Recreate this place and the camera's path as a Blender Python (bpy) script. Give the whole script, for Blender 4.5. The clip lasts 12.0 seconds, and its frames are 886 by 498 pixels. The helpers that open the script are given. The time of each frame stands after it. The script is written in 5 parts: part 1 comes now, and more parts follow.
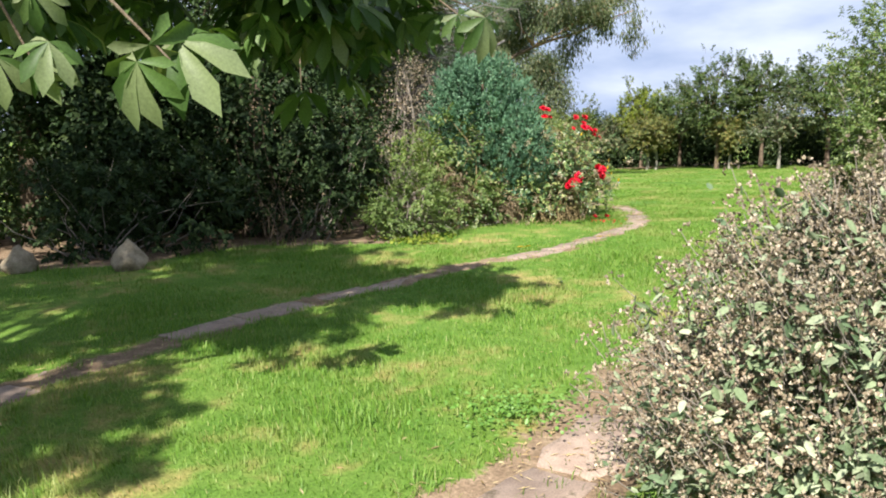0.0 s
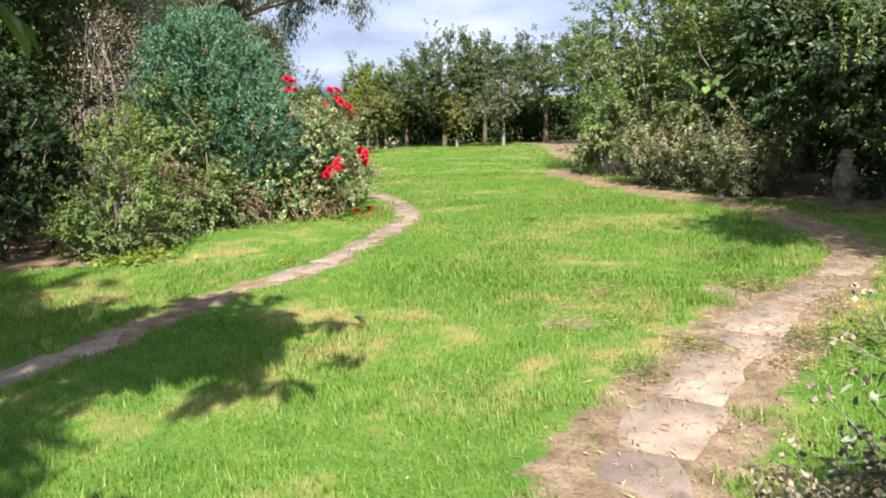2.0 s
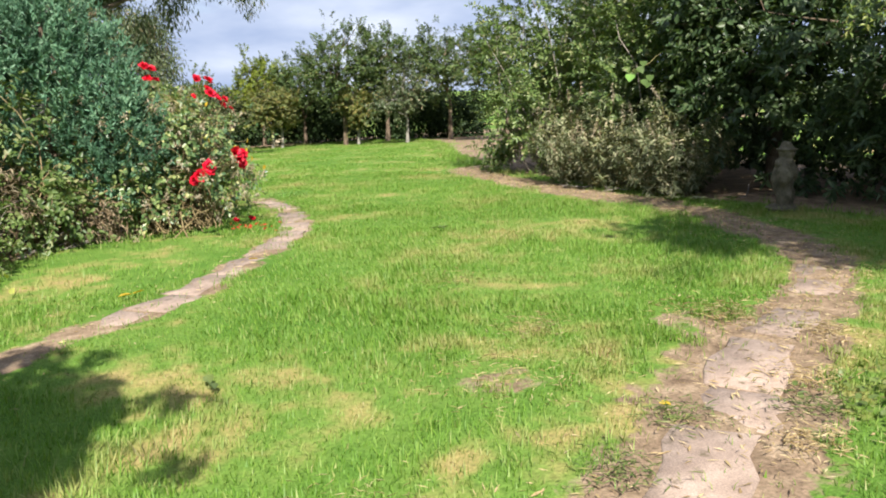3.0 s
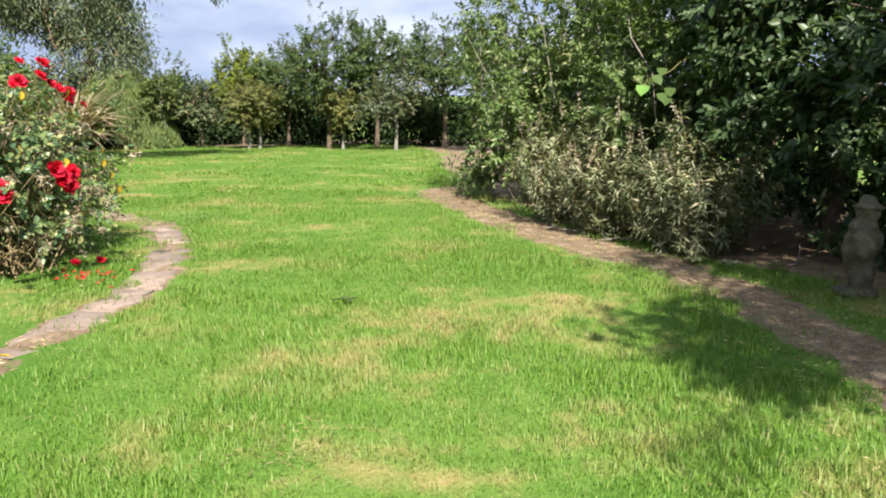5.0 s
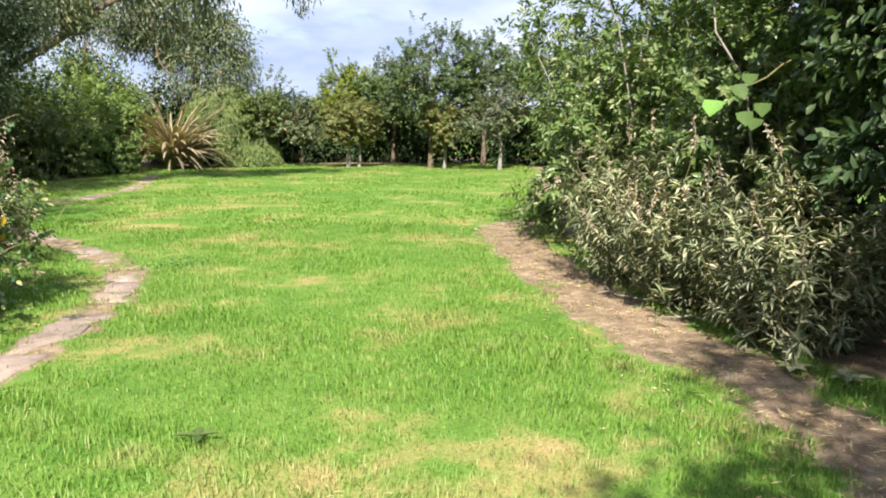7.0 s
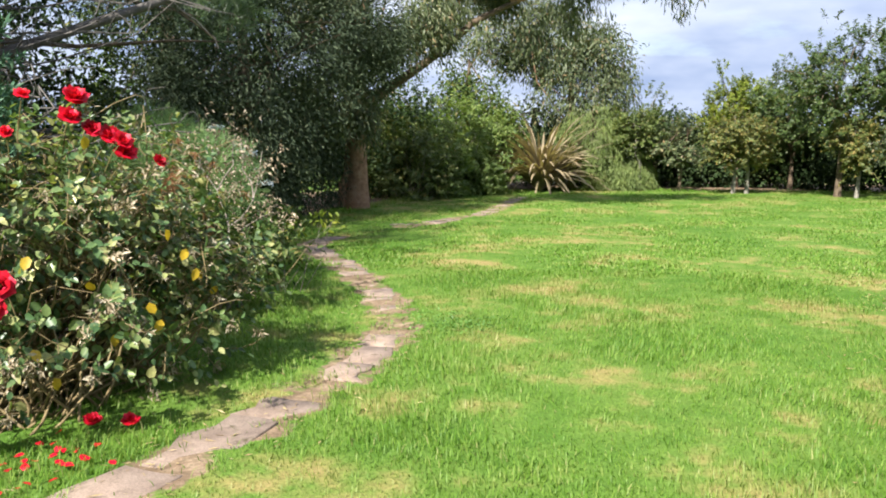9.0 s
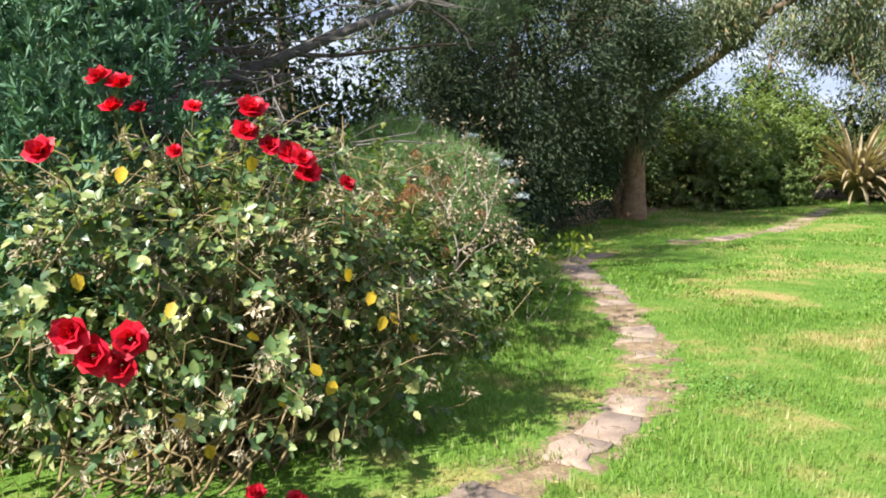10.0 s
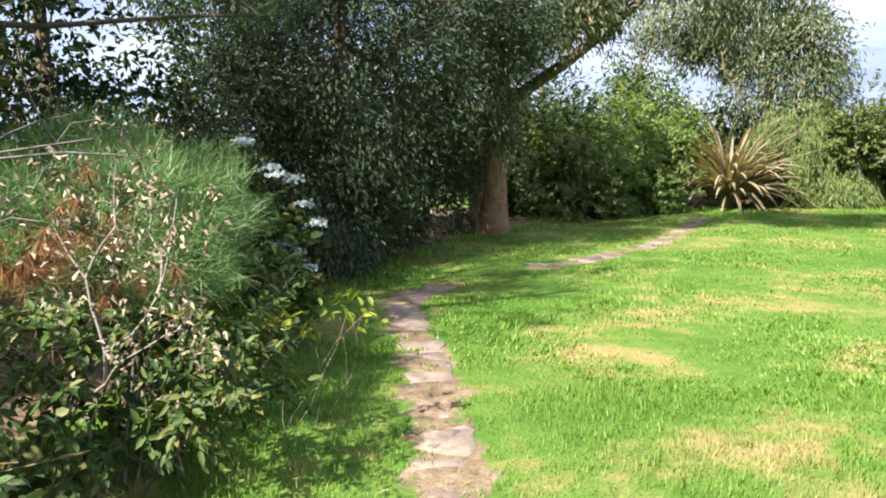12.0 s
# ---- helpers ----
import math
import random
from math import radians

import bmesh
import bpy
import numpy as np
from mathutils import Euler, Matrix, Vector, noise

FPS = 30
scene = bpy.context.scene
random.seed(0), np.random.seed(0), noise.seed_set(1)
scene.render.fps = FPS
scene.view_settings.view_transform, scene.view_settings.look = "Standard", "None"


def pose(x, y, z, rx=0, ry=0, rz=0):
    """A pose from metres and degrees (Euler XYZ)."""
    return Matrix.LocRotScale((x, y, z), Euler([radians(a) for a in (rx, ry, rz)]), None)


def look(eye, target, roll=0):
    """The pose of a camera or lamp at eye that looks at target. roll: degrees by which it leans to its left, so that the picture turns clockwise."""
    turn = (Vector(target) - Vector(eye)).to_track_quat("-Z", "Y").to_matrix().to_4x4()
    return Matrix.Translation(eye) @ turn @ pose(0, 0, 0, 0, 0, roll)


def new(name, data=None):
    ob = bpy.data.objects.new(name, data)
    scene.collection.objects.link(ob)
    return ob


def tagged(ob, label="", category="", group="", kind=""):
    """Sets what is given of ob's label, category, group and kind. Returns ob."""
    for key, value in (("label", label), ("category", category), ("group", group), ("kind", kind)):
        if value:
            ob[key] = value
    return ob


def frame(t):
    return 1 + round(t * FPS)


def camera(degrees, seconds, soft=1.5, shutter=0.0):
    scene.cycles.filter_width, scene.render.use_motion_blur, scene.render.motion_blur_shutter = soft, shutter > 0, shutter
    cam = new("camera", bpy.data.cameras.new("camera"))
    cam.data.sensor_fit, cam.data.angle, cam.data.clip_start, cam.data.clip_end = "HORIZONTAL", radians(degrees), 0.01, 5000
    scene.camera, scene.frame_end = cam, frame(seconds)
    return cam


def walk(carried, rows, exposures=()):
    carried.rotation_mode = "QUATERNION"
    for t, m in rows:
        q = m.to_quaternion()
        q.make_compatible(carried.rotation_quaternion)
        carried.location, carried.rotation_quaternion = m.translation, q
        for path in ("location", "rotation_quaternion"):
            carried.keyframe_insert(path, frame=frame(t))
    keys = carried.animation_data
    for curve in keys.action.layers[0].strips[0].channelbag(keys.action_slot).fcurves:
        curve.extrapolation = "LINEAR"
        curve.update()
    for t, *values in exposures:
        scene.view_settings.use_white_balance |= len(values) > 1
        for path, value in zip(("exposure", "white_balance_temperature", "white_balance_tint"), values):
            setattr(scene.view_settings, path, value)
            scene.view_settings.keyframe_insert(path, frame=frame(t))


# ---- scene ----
cam = camera(58.3, 12.0, soft=1.9)
METRES, EYE, TILT, LEAN, TURN = 15.0, 1.5, 0.0, 0.0, 0.0
ROWS = [
    (0.0, 0.0, 0.0, 0.0, -0.26, -8.89, 1.63),
    (0.5, -0.0131, 0.035, 0.0007, -4.05, -10.18, 2.03),
    (1.0, -0.0202, 0.0743, 0.0013, -6.38, -10.94, 2.57),
    (1.5, -0.0207, 0.1175, -0.0003, -15.06, -10.99, 1.8),
    (2.0, -0.0098, 0.1574, -0.0032, -20.64, -10.96, 1.64),
    (2.5, 0.0085, 0.1991, -0.0071, -23.59, -11.58, 1.43),
    (3.0, 0.0311, 0.2425, -0.0091, -27.49, -11.38, 1.95),
    (3.5, 0.0592, 0.282, -0.0092, -28.4, -11.3, 1.31),
    (5.5, 0.1883, 0.4129, -0.0088, -26.45, -10.96, -1.61),
    (6.0, 0.2216, 0.4362, -0.0071, -27.02, -10.15, -2.09),
    (6.5, 0.2513, 0.462, -0.0064, -25.23, -10.08, -1.24),
    (7.0, 0.2774, 0.4867, -0.0058, -16.72, -10.19, -0.51),
    (9.0, 0.3291, 0.6294, -0.0066, 10.93, -8.87, 0.31),
    (9.5, 0.3286, 0.6685, -0.0054, 19.48, -8.34, 0.65),
    (10.0, 0.3213, 0.7043, -0.0047, 31.23, -8.33, 1.37),
    (10.5, 0.3094, 0.7436, -0.0039, 33.99, -8.52, 2.84),
    (11.0, 0.3045, 0.7816, -0.0048, 32.02, -8.95, 2.5),
    (11.5, 0.3022, 0.8239, -0.0051, 27.72, -8.79, 0.67),
    (12.0, 0.2991, 0.8665, -0.0036, 23.1, -8.5, 1.07),
]
walk(cam, [(t, pose(0, 0, EYE, TILT, LEAN, TURN) @ pose(METRES * x, METRES * y, METRES * z, 90 + pitch, roll, yaw)) for t, x, y, z, yaw, pitch, roll in ROWS],
     exposures=((0.0, 1.28), (1.5, 1.32), (3.5, 1.16), (5.5, 1.3), (7.0, 1.44), (9.0, 1.3), (10.0, 1.46), (11.0, 1.58), (12.0, 1.61)))


# ---- world, sun, exposure ----
SUN_DIR = Vector((-0.21, -0.675, 0.70)).normalized()
world = bpy.data.worlds.new("sky")
scene.world = world
world.use_nodes = True
wn, wl = world.node_tree.nodes, world.node_tree.links
wn.clear()
w_out = wn.new("ShaderNodeOutputWorld")
w_bg = wn.new("ShaderNodeBackground")
w_sky = wn.new("ShaderNodeTexSky")
w_sky.sky_type = "NISHITA"
w_sky.sun_disc = False
w_sky.sun_elevation = math.asin(SUN_DIR.z)
w_sky.sun_rotation = math.atan2(SUN_DIR.x, SUN_DIR.y)
w_tc = wn.new("ShaderNodeTexCoord")
w_map = wn.new("ShaderNodeMapping")
w_map.inputs["Scale"].default_value = (2.2, 2.2, 6.5)
w_noise = wn.new("ShaderNodeTexNoise")
w_noise.inputs["Scale"].default_value = 1.15
w_noise.inputs["Detail"].default_value = 7.0
w_noise.inputs["Roughness"].default_value = 0.56
w_ramp = wn.new("ShaderNodeValToRGB")
w_ramp.color_ramp.elements[0].position = 0.24
w_ramp.color_ramp.elements[1].position = 0.42
w_n2 = wn.new("ShaderNodeTexNoise")
w_n2.inputs["Scale"].default_value = 1.7
w_n2.inputs["Detail"].default_value = 5.0
w_cl = wn.new("ShaderNodeValToRGB")
w_cl.color_ramp.elements[0].position, w_cl.color_ramp.elements[0].color = 0.36, (1.9, 2.5, 3.9, 1)
w_cl.color_ramp.elements[1].position, w_cl.color_ramp.elements[1].color = 0.66, (4.6, 5.0, 5.9, 1)
w_mix = wn.new("ShaderNodeMix")
w_mix.data_type = "RGBA"
wl.new(w_tc.outputs["Generated"], w_map.inputs["Vector"])
wl.new(w_map.outputs["Vector"], w_noise.inputs["Vector"])
wl.new(w_map.outputs["Vector"], w_n2.inputs["Vector"])
wl.new(w_noise.outputs["Fac"], w_ramp.inputs["Fac"])
wl.new(w_n2.outputs["Fac"], w_cl.inputs["Fac"])
wl.new(w_ramp.outputs["Color"], w_mix.inputs["Factor"])
wl.new(w_sky.outputs["Color"], w_mix.inputs["A"])
wl.new(w_cl.outputs["Color"], w_mix.inputs["B"])
wl.new(w_mix.outputs["Result"], w_bg.inputs["Color"])
w_bg.inputs["Strength"].default_value = 0.088
wl.new(w_bg.outputs["Background"], w_out.inputs["Surface"])

sun_data = bpy.data.lights.new("sun", "SUN")
sun_data.energy = 5.0
sun_data.angle = radians(0.8)
sun_data.color = (1.0, 0.95, 0.86)
sun = new("sun", sun_data)
sun.matrix_world = look(SUN_DIR * 40, (0, 0, 0))


# ---- materials ----
def nodes_of(name):
    m = bpy.data.materials.new(name)
    m.use_nodes = True
    n, l = m.node_tree.nodes, m.node_tree.links
    n.clear()
    out = n.new("ShaderNodeOutputMaterial")
    b = n.new("ShaderNodeBsdfPrincipled")
    l.new(b.outputs["BSDF"], out.inputs["Surface"])
    return m, n, l, out, b


def ramp(n, stops):
    r = n.new("ShaderNodeValToRGB")
    e = r.color_ramp.elements
    while len(e) < len(stops):
        e.new(0.5)
    for k, (p, c) in enumerate(stops):
        e[k].position, e[k].color = p, (*c, 1)
    return r


def noise_tex(n, l, scale, detail=3.0, rough=0.55, coord="Object"):
    tc = n.new("ShaderNodeTexCoord")
    t = n.new("ShaderNodeTexNoise")
    t.inputs["Scale"].default_value = scale
    t.inputs["Detail"].default_value = detail
    t.inputs["Roughness"].default_value = rough
    l.new(tc.outputs[coord], t.inputs["Vector"])
    return t


def mixc(n, l, a, b, f, mode="MIX"):
    m = n.new("ShaderNodeMix")
    m.data_type, m.blend_type = "RGBA", mode
    for sock, v in (("A", a), ("B", b), ("Factor", f)):
        if isinstance(v, (int, float)):
            m.inputs[sock].default_value = v
        elif isinstance(v, tuple):
            m.inputs[sock].default_value = (*v, 1)
        else:
            l.new(v, m.inputs[sock])
    return m.outputs["Result"]


def leaf_mat(name, stops, rough=0.5, through_light=0.3, spec=0.4, patch=1.6):
    """Leaves: one tone for each leaf, drifting in patches over the plant, partly lit through."""
    m, n, l, out, b = nodes_of(name)
    geo = n.new("ShaderNodeNewGeometry")
    r = ramp(n, stops)
    l.new(geo.outputs["Random Per Island"], r.inputs["Fac"])
    big = noise_tex(n, l, patch, 2.0)
    tone = ramp(n, [(0.3, (0.62, 0.66, 0.62)), (0.7, (1.25, 1.2, 1.1))])
    l.new(big.outputs["Fac"], tone.inputs["Fac"])
    c = mixc(n, l, r.outputs["Color"], tone.outputs["Color"], 1.0, "MULTIPLY")
    fine = noise_tex(n, l, 90.0, 2.0)
    fr = ramp(n, [(0.3, (0.8, 0.8, 0.8)), (0.7, (1.15, 1.15, 1.15))])
    l.new(fine.outputs["Fac"], fr.inputs["Fac"])
    c = mixc(n, l, c, fr.outputs["Color"], 1.0, "MULTIPLY")
    l.new(c, b.inputs["Base Color"])
    b.inputs["Roughness"].default_value = rough
    b.inputs["Specular IOR Level"].default_value = spec
    tr = n.new("ShaderNodeBsdfTranslucent")
    tc = mixc(n, l, c, (1.15, 1.2, 0.45), 1.0, "MULTIPLY")
    l.new(tc, tr.inputs["Color"])
    mx = n.new("ShaderNodeMixShader")
    mx.inputs["Fac"].default_value = through_light
    l.new(b.outputs["BSDF"], mx.inputs[1])
    l.new(tr.outputs["BSDF"], mx.inputs[2])
    l.new(mx.outputs["Shader"], out.inputs["Surface"])
    return m


def rough_mat(name, stops, scale=8.0, fine=70.0, rough=0.85, bump=0.4, dist=0.01):
    """Bark, stone and earth: two scales of tone with relief."""
    m, n, l, out, b = nodes_of(name)
    a = noise_tex(n, l, scale, 6.0, 0.65)
    r = ramp(n, stops)
    l.new(a.outputs["Fac"], r.inputs["Fac"])
    f = noise_tex(n, l, fine, 4.0, 0.7)
    fr = ramp(n, [(0.3, (0.7, 0.7, 0.7)), (0.7, (1.2, 1.2, 1.2))])
    l.new(f.outputs["Fac"], fr.inputs["Fac"])
    c = mixc(n, l, r.outputs["Color"], fr.outputs["Color"], 1.0, "MULTIPLY")
    l.new(c, b.inputs["Base Color"])
    b.inputs["Roughness"].default_value = rough
    b.inputs["Specular IOR Level"].default_value = 0.2
    bp = n.new("ShaderNodeBump")
    bp.inputs["Strength"].default_value = bump
    bp.inputs["Distance"].default_value = dist
    l.new(f.outputs["Fac"], bp.inputs["Height"])
    l.new(bp.outputs["Normal"], b.inputs["Normal"])
    return m


def slab_mat():
    m, n, l, out, b = nodes_of("path_stone")
    oi = n.new("ShaderNodeObjectInfo")
    a = noise_tex(n, l, 5.0, 6.0, 0.65)
    r = ramp(n, [(0.3, (0.20, 0.145, 0.115)), (0.55, (0.31, 0.235, 0.19)), (0.75, (0.40, 0.315, 0.26))])
    l.new(a.outputs["Fac"], r.inputs["Fac"])
    tone = ramp(n, [(0.0, (0.88, 0.87, 0.86)), (1.0, (1.1, 1.08, 1.06))])
    l.new(oi.outputs["Random"], tone.inputs["Fac"])
    c = mixc(n, l, r.outputs["Color"], tone.outputs["Color"], 1.0, "MULTIPLY")
    f = noise_tex(n, l, 120.0, 3.0, 0.7)
    fr = ramp(n, [(0.35, (0.72, 0.72, 0.72)), (0.65, (1.15, 1.15, 1.15))])
    l.new(f.outputs["Fac"], fr.inputs["Fac"])
    c = mixc(n, l, c, fr.outputs["Color"], 1.0, "MULTIPLY")
    moss = noise_tex(n, l, 9.0, 5.0, 0.7)
    mr = ramp(n, [(0.58, (0, 0, 0)), (0.70, (1, 1, 1))])
    l.new(moss.outputs["Fac"], mr.inputs["Fac"])
    c = mixc(n, l, c, (0.11, 0.085, 0.05), mr.outputs["Color"])
    l.new(c, b.inputs["Base Color"])
    b.inputs["Roughness"].default_value = 0.9
    bp = n.new("ShaderNodeBump")
    bp.inputs["Strength"].default_value = 0.5
    bp.inputs["Distance"].default_value = 0.006
    l.new(f.outputs["Fac"], bp.inputs["Height"])
    l.new(bp.outputs["Normal"], b.inputs["Normal"])
    return m


def turf_tone(n, l):
    """Where the turf is dry: the same drifting patches for the ground and the blades."""
    tc = n.new("ShaderNodeNewGeometry")
    big = n.new("ShaderNodeTexNoise")
    big.inputs["Scale"].default_value = 0.75
    big.inputs["Detail"].default_value = 5.0
    big.inputs["Roughness"].default_value = 0.62
    l.new(tc.outputs["Position"], big.inputs["Vector"])
    tuft = n.new("ShaderNodeTexNoise")
    tuft.inputs["Scale"].default_value = 4.5
    tuft.inputs["Detail"].default_value = 3.0
    l.new(tc.outputs["Position"], tuft.inputs["Vector"])
    mx = n.new("ShaderNodeMix")
    mx.inputs["Factor"].default_value = 0.3
    l.new(big.outputs["Fac"], mx.inputs["A"])
    l.new(tuft.outputs["Fac"], mx.inputs["B"])
    at = n.new("ShaderNodeAttribute")
    at.attribute_name = "dry"
    add = n.new("ShaderNodeMath")
    add.operation = "MULTIPLY_ADD"
    add.inputs[1].default_value = 0.105
    l.new(at.outputs["Fac"], add.inputs[0])
    l.new(mx.outputs["Result"], add.inputs[2])
    return add.outputs[0]


def ground_mat():
    m, n, l, out, b = nodes_of("turf_and_earth")
    dry = turf_tone(n, l)
    g = ramp(n, [(0.40, (0.075, 0.16, 0.025)), (0.52, (0.12, 0.205, 0.04)), (0.61, (0.27, 0.24, 0.09)), (0.70, (0.36, 0.26, 0.14))])
    l.new(dry, g.inputs["Fac"])
    f = noise_tex(n, l, 55.0, 4.0, 0.7)
    fr = ramp(n, [(0.3, (0.6, 0.62, 0.55)), (0.7, (1.3, 1.25, 1.2))])
    l.new(f.outputs["Fac"], fr.inputs["Fac"])
    grass = mixc(n, l, g.outputs["Color"], fr.outputs["Color"], 1.0, "MULTIPLY")
    e = noise_tex(n, l, 6.0, 6.0, 0.7)
    er = ramp(n, [(0.3, (0.125, 0.086, 0.06)), (0.55, (0.26, 0.19, 0.135)), (0.75, (0.42, 0.335, 0.25))])
    l.new(e.outputs["Fac"], er.inputs["Fac"])
    earth = mixc(n, l, er.outputs["Color"], fr.outputs["Color"], 1.0, "MULTIPLY")
    at = n.new("ShaderNodeAttribute")
    at.attribute_name = "earth"
    bk = noise_tex(n, l, 7.0, 5.0, 0.7)
    add = n.new("ShaderNodeMath")
    add.operation = "ADD"
    l.new(at.outputs["Fac"], add.inputs[0])
    l.new(bk.outputs["Fac"], add.inputs[1])
    mr = ramp(n, [(0.88, (0, 0, 0)), (1.0, (1, 1, 1))])
    sub = n.new("ShaderNodeMath")
    sub.operation = "MULTIPLY"
    sub.inputs[1].default_value = 0.95
    l.new(add.outputs[0], sub.inputs[0])
    l.new(sub.outputs[0], mr.inputs["Fac"])
    c = mixc(n, l, grass, earth, mr.outputs["Color"])
    l.new(c, b.inputs["Base Color"])
    b.inputs["Roughness"].default_value = 0.95
    b.inputs["Specular IOR Level"].default_value = 0.1
    bp = n.new("ShaderNodeBump")
    bp.inputs["Strength"].default_value = 0.6
    bp.inputs["Distance"].default_value = 0.02
    l.new(f.outputs["Fac"], bp.inputs["Height"])
    l.new(bp.outputs["Normal"], b.inputs["Normal"])
    return m


def blade_mat():
    m, n, l, out, b = nodes_of("grass_blades")
    dry = turf_tone(n, l)
    geo = n.new("ShaderNodeNewGeometry")
    rnd = ramp(n, [(0.0, (0.095, 0.20, 0.021)), (0.4, (0.125, 0.245, 0.029)), (0.74, (0.168, 0.287, 0.042)), (0.93, (0.225, 0.312, 0.066)), (1.0, (0.34, 0.34, 0.14))])
    l.new(geo.outputs["Random Per Island"], rnd.inputs["Fac"])
    straw = ramp(n, [(0.0, (0.25, 0.27, 0.075)), (0.5, (0.38, 0.33, 0.14)), (1.0, (0.47, 0.38, 0.20))])
    l.new(geo.outputs["Random Per Island"], straw.inputs["Fac"])
    k = ramp(n, [(0.50, (0, 0, 0)), (0.70, (0.9, 0.9, 0.9))])
    l.new(dry, k.inputs["Fac"])
    c = mixc(n, l, rnd.outputs["Color"], straw.outputs["Color"], k.outputs["Color"])
    l.new(c, b.inputs["Base Color"])
    b.inputs["Roughness"].default_value = 0.5
    b.inputs["Specular IOR Level"].default_value = 0.3
    tr = n.new("ShaderNodeBsdfTranslucent")
    tc = mixc(n, l, c, (1.1, 1.15, 0.6), 1.0, "MULTIPLY")
    l.new(tc, tr.inputs["Color"])
    mx = n.new("ShaderNodeMixShader")
    mx.inputs["Fac"].default_value = 0.35
    l.new(b.outputs["BSDF"], mx.inputs[1])
    l.new(tr.outputs["BSDF"], mx.inputs[2])
    l.new(mx.outputs["Shader"], out.inputs["Surface"])
    return m


MAT_GROUND = ground_mat()
MAT_BLADE = blade_mat()
MAT_SLAB = slab_mat()
MAT_STONE = rough_mat("weathered_stone", [(0.3, (0.16, 0.13, 0.085)), (0.5, (0.28, 0.23, 0.16)), (0.7, (0.36, 0.31, 0.23))], 7.0, 60.0, 0.9, 0.6, 0.01)
MAT_BARK = rough_mat("grey_brown_bark", [(0.3, (0.07, 0.05, 0.035)), (0.55, (0.16, 0.12, 0.085)), (0.75, (0.24, 0.19, 0.14))], 9.0, 60.0, 0.9, 0.8, 0.015)
MAT_GUM_BARK = rough_mat("gum_bark", [(0.3, (0.16, 0.09, 0.055)), (0.5, (0.30, 0.185, 0.115)), (0.72, (0.40, 0.28, 0.20))], 6.0, 45.0, 0.85, 0.6, 0.012)
MAT_PALE_BARK = rough_mat("pale_bark", [(0.3, (0.16, 0.15, 0.125)), (0.6, (0.27, 0.25, 0.215)), (0.8, (0.36, 0.34, 0.30))], 10.0, 60.0, 0.85, 0.5, 0.01)
MAT_TWIG = rough_mat("dry_twig", [(0.3, (0.15, 0.125, 0.105)), (0.6, (0.29, 0.255, 0.22)), (0.8, (0.42, 0.37, 0.32))], 14.0, 90.0, 0.9, 0.4, 0.005)
MAT_DEAD = rough_mat("grey_dead_wood", [(0.3, (0.085, 0.08, 0.075)), (0.6, (0.18, 0.165, 0.155)), (0.8, (0.29, 0.27, 0.255))], 14.0, 90.0, 0.9, 0.4, 0.005)
MAT_STEM = rough_mat("green_brown_stem", [(0.3, (0.09, 0.085, 0.03)), (0.6, (0.17, 0.15, 0.06)), (0.8, (0.22, 0.17, 0.09))], 14.0, 90.0, 0.75, 0.3, 0.004)
MAT_CANE = rough_mat("brown_cane", [(0.3, (0.15, 0.105, 0.05)), (0.6, (0.27, 0.21, 0.11)), (0.8, (0.36, 0.29, 0.18))], 14.0, 90.0, 0.8, 0.3, 0.004)
# Statue stone: the deep shade it stands in is put into this darker colour.
MAT_SHADED_STONE = rough_mat("shade_darkened_stone", [(0.3, (0.06, 0.055, 0.035)), (0.5, (0.12, 0.105, 0.07)), (0.72, (0.22, 0.19, 0.14))], 9.0, 60.0, 0.92, 0.7, 0.012)


# ---- shape helpers ----
rng = np.random.default_rng(7)
SMALL_MANY = ("seed_growth", "stalk_growth", "twig_growth", "needles", "dead_needles")


def gz(x, y):
    """The height of the ground: level at first, then falling gently to the far end."""
    s = np.minimum(np.asarray(y, float) - 10.5, 60.0)
    return -0.03 - 0.0275 * np.log1p(np.exp(np.minimum(s, 30.0))) * (s < 30) - 0.0275 * s * (s >= 30) + 0.0 * np.asarray(x)


def unit(a):
    return a / np.maximum(np.linalg.norm(a, axis=-1, keepdims=True), 1e-9)


def mesh_np(name, verts, faces, mat, smooth=False):
    """One mesh from an array of points and arrays of faces."""
    me = bpy.data.meshes.new(name)
    me.vertices.add(len(verts))
    me.vertices.foreach_set("co", np.asarray(verts, np.float32).ravel())
    tot = np.concatenate([np.full(len(f), f.shape[1], np.int32) for f in faces])
    idx = np.concatenate([np.asarray(f, np.int32).ravel() for f in faces])
    me.loops.add(len(idx))
    me.loops.foreach_set("vertex_index", idx)
    me.polygons.add(len(tot))
    start = np.zeros(len(tot), np.int32)
    start[1:] = np.cumsum(tot)[:-1]
    me.polygons.foreach_set("loop_start", start)
    me.polygons.foreach_set("loop_total", tot)
    if smooth:
        me.polygons.foreach_set("use_smooth", np.ones(len(tot), bool))
    me.materials.append(mat)
    me.update(calc_edges=True)
    return me


class Heap:
    """Gathers pieces of geometry for one mesh."""

    def __init__(self):
        self.v, self.f, self.n = [], [], 0

    def add(self, v, faces):
        self.v.append(np.asarray(v, np.float32))
        for f in faces:
            self.f.append(np.asarray(f, np.int32) + self.n)
        self.n += len(v)
        return self

    def mesh(self, name, mat, smooth=False):
        return mesh_np(name, np.concatenate(self.v), self.f, mat, smooth)


def thing(name, x, y, label, category, group="", kind="", z=None):
    e = new(name)
    e.location = (x, y, float(gz(x, y)) if z is None else z)
    e.empty_display_size = 0.1
    return tagged(e, label, category, group, kind)


